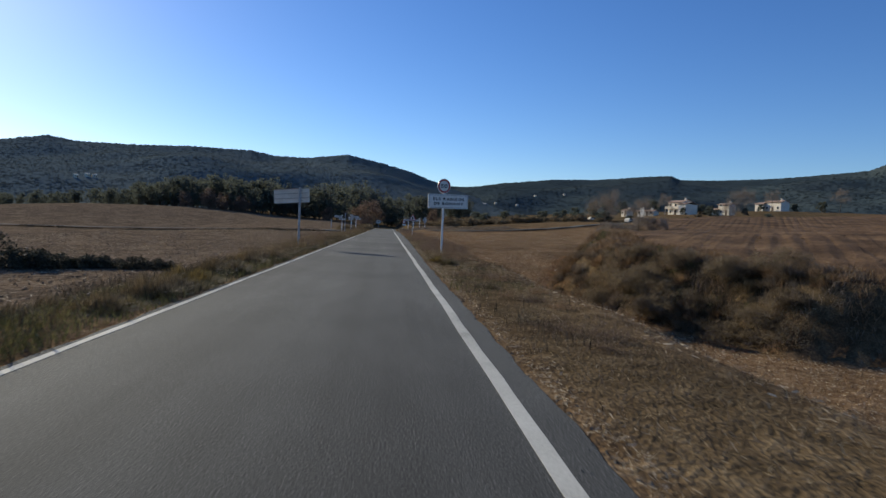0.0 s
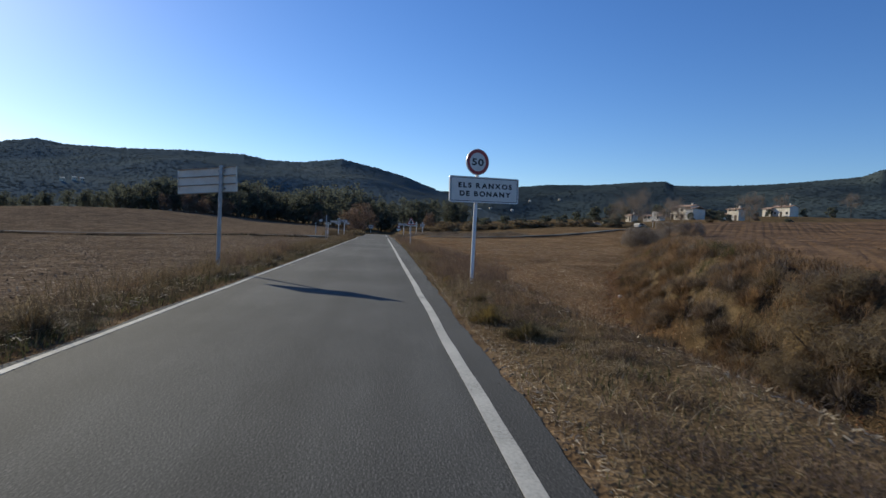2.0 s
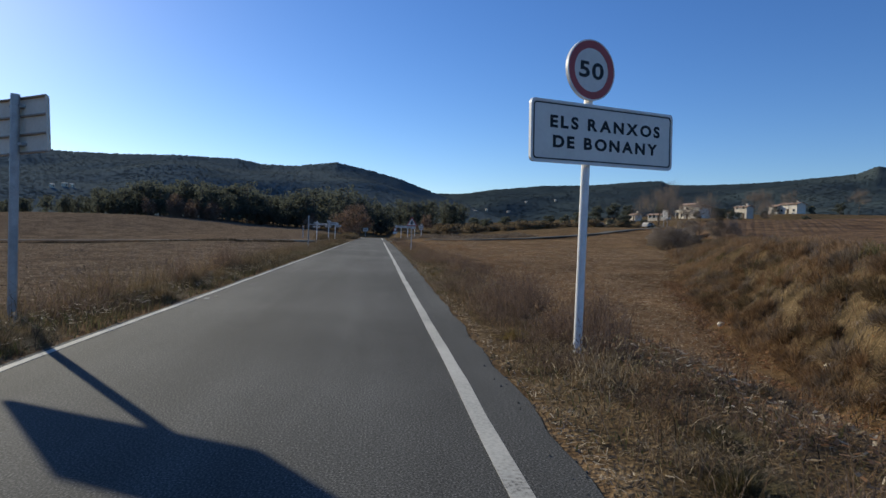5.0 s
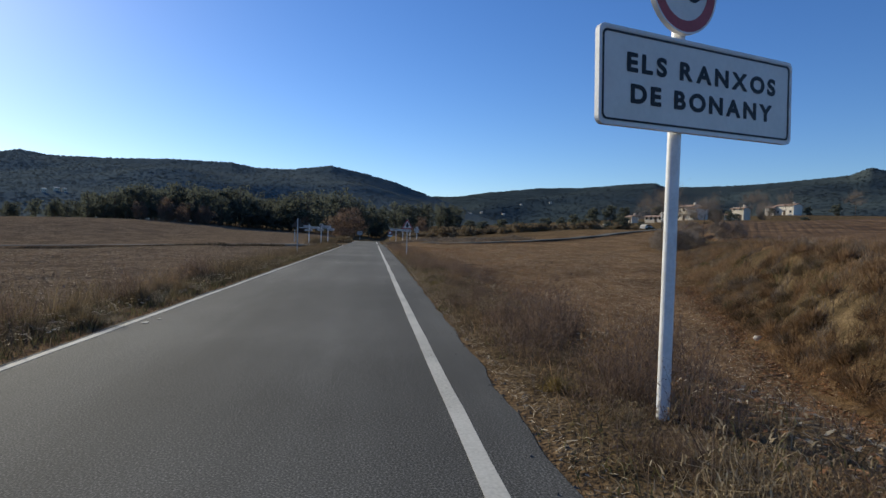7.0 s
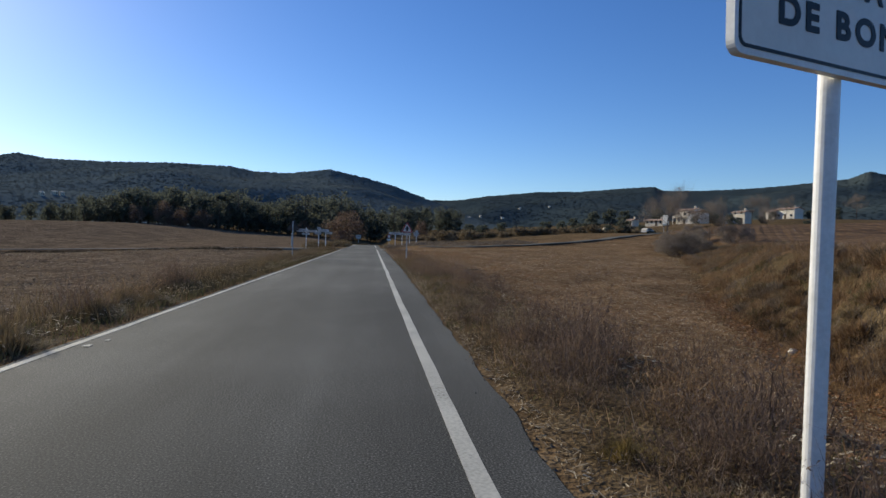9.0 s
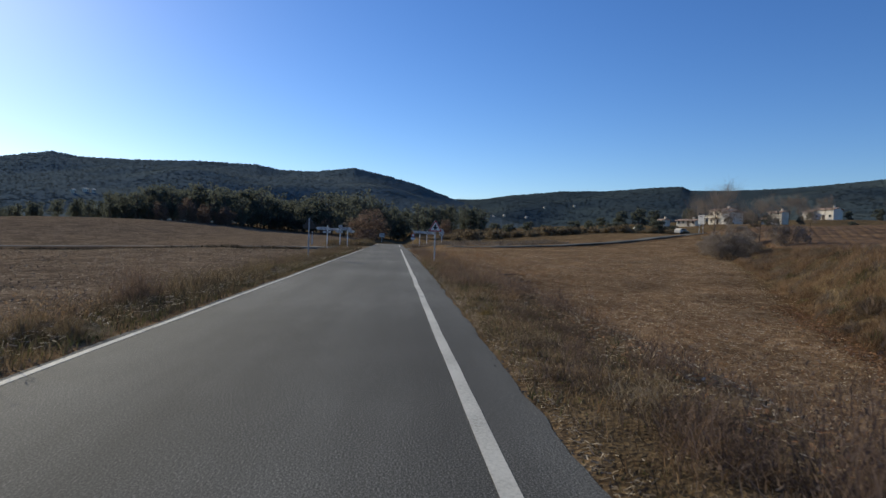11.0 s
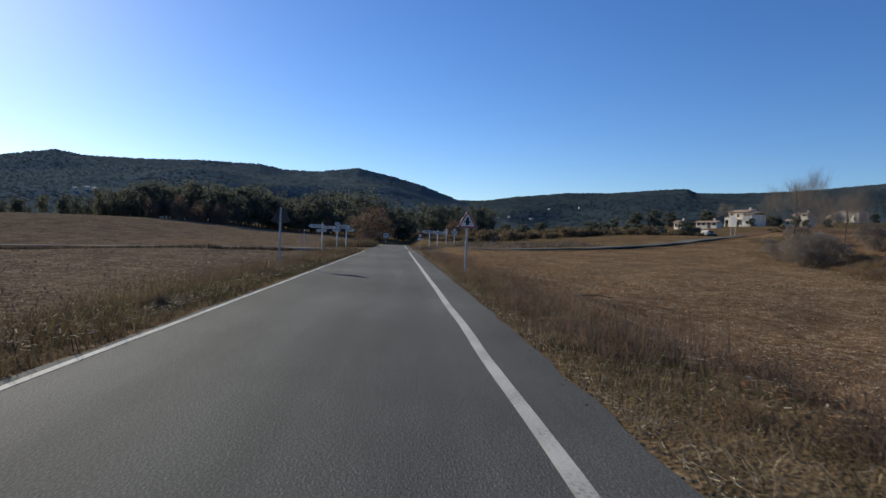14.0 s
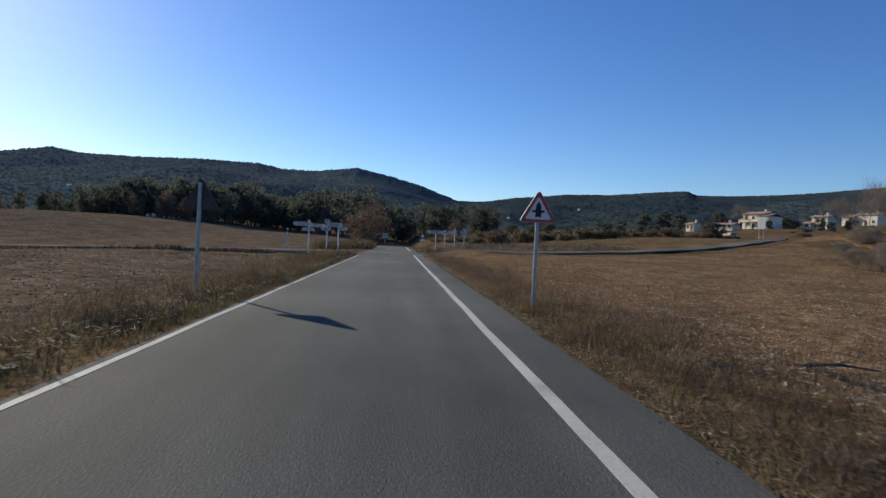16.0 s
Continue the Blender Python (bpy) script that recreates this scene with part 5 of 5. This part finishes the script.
for i in range(60):
    az = 9.5 + 17 * i / 59 + hr.uniform(-0.3, 0.3)
    dist = hr.uniform(140, 205)
    bx, by = 0.6 + dist * math.sin(radians(az)), 23 + dist * math.cos(radians(az))
    if abs(by - side_road_y(bx)) < 6:
        continue
    s = hr.uniform(0.28, 0.55)
    copy_thing(tree2 if i % 5 < 1 else hedge, at_ground(bx, by, hr.uniform(0, 360))).scale = (s * 1.2, s * 1.2, s * 0.8) if i % 5 < 1 else (1.5 * s, 1.5 * s, 0.9 * s)
for i in range(54):
    az = 3.2 + 23 * i / 53 + hr.uniform(-0.3, 0.3)
    dist = hr.uniform(118, 150) + 1.1 * i
    bx, by = 0.6 + dist * math.sin(radians(az)), 23 + dist * math.cos(radians(az))
    if abs(by - side_road_y(bx)) < 6:
        continue
    s = hr.uniform(0.5, 0.95)
    copy_thing(hedge, at_ground(bx, by, hr.uniform(0, 360))).scale = (1.2 * s, 1.2 * s, 0.5 * s)
lg = rng.uniform(9, 70, 12000)
grass("lane_east_grass", np.column_stack([lg, side_road_y(lg) - 3.5 - np.abs(rng.normal(0, 0.8, len(lg)))]), (0.05, 0.15), (0.02, 0.05), 0.8, weed, 54, "dead brown grass along the side lane")



# ---- ploughed ridges on the terrace ----
def furrows():
    a = radians(34.0)
    ux, uy, vx, vy = math.cos(a), -math.sin(a), math.sin(a), math.cos(a)
    u, v = np.arange(-40, 76, 0.1366), np.arange(4, 250, 2.0)
    U, W = np.meshgrid(u, v)
    x, y = 12 + U * ux + W * vx, 2 + U * uy + W * vy
    d = (x - toe(y)) * 0.88
    keep = step(3.2, 4.6, d + 0.8 * wave(x, y, 0.5, 3.0)) * (1 - step(178, 200, y)) * step(5, 9, side_road_y(x) - y) * step(-8, -2, y)
    lane = U / 1.05 + 0.04 * wave(x, y, 0.08, 2.0)
    groove = np.clip(1 - np.abs(lane - np.round(lane)) / 0.34, 0, 1) * np.clip(0.75 + 0.5 * wave(x, y, 0.7, 6.0), 0.2, 1.2)
    deep = 0.85 + 0.15 * np.sin(np.round(lane) * 2.3)
    ridge_z = -0.055 * groove * deep + 0.035 * np.random.default_rng(3).uniform(-1, 1, U.shape)
    z = height(x, y) + (0.22 + ridge_z) * keep - 0.5 * (1 - step(0.0, 0.25, keep))
    i2 = np.arange(U.size).reshape(U.shape)
    q = np.stack([i2[:-1, :-1], i2[:-1, 1:], i2[1:, 1:], i2[1:, :-1]], -1).reshape(-1, 4)
    return tagged(raw("ploughed_field", np.stack([x, y, z], -1).reshape(-1, 3), q, plough, smooth=True), "red-brown ploughed earth in long furrows on the terrace", "field", kind="structure")


plough = material("ploughed_earth", [(0.3, (0.055, 0.030, 0.014)), (0.5, (0.120, 0.068, 0.032)), (0.75, (0.23, 0.138, 0.068))], 0.4, 0.95, 0.9, 0.06, fine=7, coords="World", spec=0.1)
furrows()
pr = np.random.default_rng(64)
py = 14 + 90 * pr.uniform(0, 1, 16000) ** 1.3
px = toe(py) + 4.6 + 45 * pr.uniform(0, 1, 16000) ** 1.4
lumps = np.column_stack([px, py])[(side_road_y(px) - py) > 9]
turned = clods("ploughed_clods", lumps, (0.04, 0.15), plough, 65, "red-brown clods turned up by the plough")
turned.location.z = 0.16


# ---- small things on the stubble ----
def pale_stone(m, seed):
    r = random.Random(seed)
    bm = bmesh.new()
    bmesh.ops.create_icosphere(bm, subdivisions=2, radius=0.13)
    for v in bm.verts:
        v.co = Vector((v.co.x * 1.2, v.co.y * 0.9, v.co.z * 0.7)) * r.uniform(0.85, 1.12)
    s = part("stone", bm, render_white, None, "pale stone lying at the foot of the bank", "stone")
    s.matrix_world = m
    return s


pale_stone(at_ground(11.55, 37.2, 20, -0.03), 1)
pale_stone(at_ground(10.2, 31.0, 70, -0.03), 2)


def fallen_branch(m):
    b = thing("fallen_branch", m, "dark fallen branch lying on the stubble", "branch")
    bm = rod(bmesh.new(), 0.028, (-0.6, 0, 0.06), (0.05, 0.05, 0.10), 8, 0.022)
    rod(bm, 0.022, (0.05, 0.05, 0.10), (0.62, -0.04, 0.05), 8, 0.010)
    part("limb", bm, bark, b)
    part("twig", rod(bmesh.new(), 0.010, (0.05, 0.05, 0.10), (0.35, 0.22, 0.16), 6, 0.004), bark, b)
    part("twig", rod(bmesh.new(), 0.010, (-0.25, 0.02, 0.08), (-0.05, -0.2, 0.12), 6, 0.004), bark, b)
    return b


fallen_branch(at_ground(6.3, 55.0, -4, -0.02))


# ---- signposts at the junction ----
def arrow_outline(w, h, way):
    """A board with one pointed end; way is 1 for a point at +x."""
    k = h * 0.55
    pts = [(-w / 2, -h / 2), (w / 2 - k, -h / 2), (w / 2, 0), (w / 2 - k, h / 2), (-w / 2, h / 2)]
    return [(x * way, z) for x, z in pts][::way]


def signpost(m, tall, boards, label):
    """A white post with arrow boards: (height, width, board height, shift, way)."""
    s = thing("signpost", m, label, "signpost", "junction signposts")
    part("post", rod(bmesh.new(), 0.055, (0, 0, -0.4), (0, 0, tall), 12), post_white, s)
    for z, w, h, shift, way in boards:
        b = part("arrow_board", plate(bmesh.new(), arrow_outline(w, h, way), -0.085, -0.06), board_grey, s)
        b.matrix_basis = pose(shift, 0, z)
        for k in (-1, 1):
            part("writing_bar", block(bmesh.new(), (w * 0.55, 0.004, h * 0.16), (-0.05 * way, -0.0875, k * h * 0.17)), faded_ink, b)
    return s


signpost(pose(-7.08, 94.4, -0.1, 0, 0, 14), 2.46, ((2.12, 1.5, 0.33, -0.55, -1), (1.72, 0.95, 0.24, -0.1, -1), (2.05, 1.3, 0.26, 0.7, 1)), "white signpost with arrow boards at the junction")
signpost(pose(-5.55, 93.4, -0.05, 0, 0, -10), 2.50, ((2.10, 1.35, 0.33, 0.62, 1), (1.75, 0.8, 0.26, -0.1, -1), (2.35, 0.5, 0.3, 0.05, 1)), "white signpost with stacked arrow boards")
signpost(pose(-5.0, 96.8, -0.05, 0, 0, -16), 2.1, ((1.85, 0.95, 0.28, 0.42, 1),), "white signpost with one short arrow board")
signpost(pose(4.1, 111.5, 0, 0, 0, 8), 2.35, ((2.15, 1.75, 0.34, -0.15, -1),), "white signpost with one long arrow board")
signpost(pose(5.15, 112.0, 0, 0, 0, 8), 2.45, ((2.10, 1.5, 0.34, 0.2, -1),), "white signpost with one arrow board")
signpost(pose(6.3, 112.6, 0.05, 0, 0, -20), 2.65, ((2.3, 0.55, 0.3, 0.0, 1), (1.95, 0.5, 0.24, 0.05, 1)), "white signpost with two short boards seen edge-on")
signpost(pose(7.3, 112.0, 0.1, 0, 0, -8), 2.6, ((2.15, 0.85, 0.34, 0.0, 1), (1.8, 0.7, 0.2, 0.0, 1), (2.5, 0.45, 0.22, 0.0, -1)), "white signpost with stacked short boards")


# chips of paint on the asphalt
for px, py, pw, pl in ((-2.40, 30.05, 0.05, 0.13), (-2.34, 30.4, 0.035, 0.08), (-3.25, 90.3, 0.35, 0.9), (1.75, 93.3, 0.25, 0.5)):
    bm = plate(bmesh.new(), [(pw * math.cos(k) * (0.7 + 0.3 * math.sin(3 * k + px)), pl * math.sin(k) * (0.7 + 0.3 * math.cos(2 * k))) for k in np.linspace(0, 2 * math.pi, 12, endpoint=False)], -0.0015, 0.0015)
    tagged(part("road_mark", bm, line_paint), "small worn patch of white road paint", "road mark").matrix_world = pose(px, py, 0.0065, -90, 0, 0)


def marker_post(m):
    s = thing("marker_post", m, "slim white marker post with a dark band in grass", "marker post")
    part("post", plate(bmesh.new(), rounded(0.11, 1.5, 0.04), -0.05, 0.05), board_grey, s).matrix_basis = pose(0, 0, 0.55)
    part("band", block(bmesh.new(), (0.116, 0.106, 0.12), (0, 0, 1.05)), dark_steel, s)
    return s


marker_post(pose(-8.75, 94.3, 0.35))


def far_board(m, label, panel, size, tall):
    s = thing("road_sign", m, label, "road sign")
    part("post", rod(bmesh.new(), 0.05, (0, 0, -0.5), (0, 0, tall), 12), galvanised, s)
    b = part("panel", plate(bmesh.new(), rounded(*size, 0.06), -0.08, -0.055), panel, s)
    b.matrix_basis = pose(0, 0, tall - size[1] / 2)
    part("writing_bar", block(bmesh.new(), (size[0] * 0.6, 0.004, size[1] * 0.14), (0, -0.0825, 0.1)), sign_black, b)
    return s


far_board(pose(-2.2, 150, -0.2, 0, 0, 4), "pale sign board on a post past the junction", galvanised, (1.05, 0.8), 2.2)
s4 = thing("speed_sign", pose(4.3, 150, -0.1), "round red-ringed sign on a post past the junction", "road sign")
part("post", rod(bmesh.new(), 0.05, (0, 0, -0.5), (0, 0, 2.3), 12), galvanised, s4)
disc4 = part("disc", plate(bmesh.new(), [(0.4 * math.cos(i * 0.2618), 0.4 * math.sin(i * 0.2618)) for i in range(24)], -0.08, -0.055), sign_white, s4)
disc4.matrix_basis = pose(0, 0, 1.95)
part("red_ring", ring(bmesh.new(), [(0.41 * math.cos(i * 0.2618), 0.41 * math.sin(i * 0.2618)) for i in range(24)], [(0.27 * math.cos(i * 0.2618), 0.27 * math.sin(i * 0.2618)) for i in range(24)], -0.09, -0.078), sign_red, disc4)
part("lower_plate", block(bmesh.new(), (0.9, 0.025, 0.4), (0, -0.066, 1.25), bevel=0.01), sign_white, s4)


def notice_board(m):
    s = thing("notice_board", m, "tall white information board on two posts by the lane", "notice board")
    for x in (-0.5, 0.5):
        part("post", rod(bmesh.new(), 0.06, (x, 0, -0.9), (x, 0, 4.3), 10), galvanised, s)
    b = part("panel", block(bmesh.new(), (1.6, 0.06, 2.1), (0, -0.09, 3.15), bevel=0.02), sign_white, s)
    for z in (2.35, 2.72, 3.1, 3.48, 3.85):
        part("writing_bar", block(bmesh.new(), (1.0, 0.006, 0.10), (0, -0.123, z)), galvanised, b)
    return s


notice_board(at_ground(69.4, 154.8, -66, -0.15))


# ---- houses ----
def house(m, w, d, h, wall, label, windows=3, storeys=2, wing=None, balcony=False, tiles=None):
    """A house with a pitched tile roof, chimney, door and windows."""
    s = thing("house", m, label, "house", "village houses")
    part("wall", block(bmesh.new(), (w, d, h + 1.5), (0, 0, h / 2 - 0.75)), wall, s)
    rise = d * 0.15

    def gable(bm, w, d, z, cx=0.0, cy=0.0):
        o, t = 0.45, 0.18
        for sgn in (-1, 1):
            p = [(-w / 2 - o, sgn * (d / 2 + o), z - rise * o / (d / 2)), (w / 2 + o, sgn * (d / 2 + o), z - rise * o / (d / 2)), (w / 2 + o, 0, z + rise), (-w / 2 - o, 0, z + rise)]
            v = [bm.verts.new((x + cx, y + cy, zz)) for x, y, zz in p] + [bm.verts.new((x + cx, y + cy, zz + t)) for x, y, zz in p]
            for q in ((0, 1, 2, 3), (7, 6, 5, 4), (0, 4, 5, 1), (1, 5, 6, 2), (2, 6, 7, 3), (3, 7, 4, 0)):
                bm.faces.new([v[i] for i in q])
        bmesh.ops.recalc_face_normals(bm, faces=bm.faces)
        return bm

    roof = part("roof", gable(bmesh.new(), w, d, h), tiles or roof_tile, s)
    for sgn in (-1, 1):
        bm = bmesh.new()
        v = [bm.verts.new((sgn * w / 2, -d / 2, h)), bm.verts.new((sgn * w / 2, d / 2, h)), bm.verts.new((sgn * w / 2, 0, h + rise))]
        bm.faces.new(v)
        part("gable_wall", bm, wall, s)
    part("chimney", block(bmesh.new(), (0.7, 0.7, 1.5), (w * 0.22, d * 0.12, h + rise + 0.2), bevel=0.03), wall, roof)
    for k in range(storeys):
        for i in range(windows):
            x = -w / 2 + w * (i + 0.5) / windows
            if k == 0 and i == windows // 2:
                part("door", block(bmesh.new(), (1.1, 0.12, 2.1), (x, -d / 2 - 0.02, 1.05), bevel=0.02), bark, s)
                continue
            win = part("window", block(bmesh.new(), (1.25, 0.10, 1.25), (x, -d / 2 - 0.02, 1.5 + 2.8 * k)), render_white, s)
            part("pane", block(bmesh.new(), (1.02, 0.03, 1.05), (x, -d / 2 - 0.075, 1.5 + 2.8 * k)), dark_glass, win)
    if balcony:
        deck = part("balcony", block(bmesh.new(), (w * 0.62, 1.9, 0.22), (-w * 0.19, -d / 2 - 0.95, 2.75), bevel=0.02), wall, s)
        part("railing", block(bmesh.new(), (w * 0.62, 0.10, 0.85), (-w * 0.19, -d / 2 - 1.83, 3.27), bevel=0.02), wall, deck)
        for k in (-0.48, -0.19, 0.10):
            part("pillar", block(bmesh.new(), (0.3, 0.3, 3.6), (w * k, -d / 2 - 1.7, 0.84), bevel=0.02), wall, deck)
    if wing:
        ww, wd, wh, wx = wing
        part("wing_wall", block(bmesh.new(), (ww, wd, wh + 1.5), (wx, -d * 0.2, wh / 2 - 0.75)), wall, s)
        part("wing_roof", gable(bmesh.new(), ww, wd, wh, wx, -d * 0.2), roof_tile, s)
        win = part("window", block(bmesh.new(), (1.4, 0.10, 1.2), (wx, -d * 0.2 - wd / 2 - 0.02, 1.6)), render_white, s)
        part("pane", block(bmesh.new(), (1.15, 0.03, 1.0), (wx, -d * 0.2 - wd / 2 - 0.075, 1.6)), dark_glass, win)
    return s


house(at_ground(127.8, 247.0, -76), 9.4, 5.6, 5.6, render_white, "two-storey white house with a balcony and tile roof", 3, 2, (4.2, 6.4, 4.6, 5.6), True)
house(at_ground(138.6, 229.6, -76), 5.6, 3.4, 4.4, render_cream, "tall narrow cream house with a low white annexe", 2, 2, (3.0, 3.6, 2.3, -4.0))
house(at_ground(184.1, 263.8, -76), 9.0, 5.4, 4.2, render_white, "low white house with a clay tile roof", 3, 1, (4.5, 6.0, 3.4, -6.5))
house(at_ground(103.0, 245.6, -80), 3.9, 3.2, 2.5, render_cream, "small white outbuilding with a tile roof", 2, 1)
house(at_ground(105.2, 230.0, -66), 8.0, 3.2, 2.0, render_cream, "long low pale outbuilding by the lane", 4, 1)


def parked_car(m, paint, label):
    """A small parked car, seen far off among the houses."""
    c = thing("car", m, label, "car", "parked cars")
    body = [(-2.0, 0.32), (2.0, 0.32), (2.05, 0.72), (1.1, 0.92), (0.55, 1.42), (-1.25, 1.45), (-1.9, 0.98)]
    part("body", plate(bmesh.new(), body, -0.82, 0.82), paint, c)
    for s in (-1, 1):
        part("side_window", plate(bmesh.new(), [(0.95, 0.94), (0.5, 1.36), (-1.15, 1.38), (-1.5, 0.98)], s * 0.822 - 0.004, s * 0.822 + 0.004), dark_glass, c)
        for x in (-1.25, 1.25):
            part("wheel", rod(bmesh.new(), 0.32, (x, s * 0.62, 0.32), (x, s * 0.85, 0.32), 16), sign_black, c)
    return c


for cx, cy, turn in ((82.4, 230, 12), (86.8, 230.2, -8), (73.9, 172.8, 30)):
    parked_car(at_ground(cx, cy, turn, 0.0), render_white, "white car parked beside the houses")
# far houses among the pines on the slopes
for (x, y, z), az, w in far_homes:
    tagged(house(pose(x, y, z + 0.5, 0, 0, -az + (25 if w < 13 else -20)), w * 0.6, 5, 3.2, render_cream, "pale house with a bright roof among hillside pines", 2, 1, tiles=render_white), group="hillside houses")
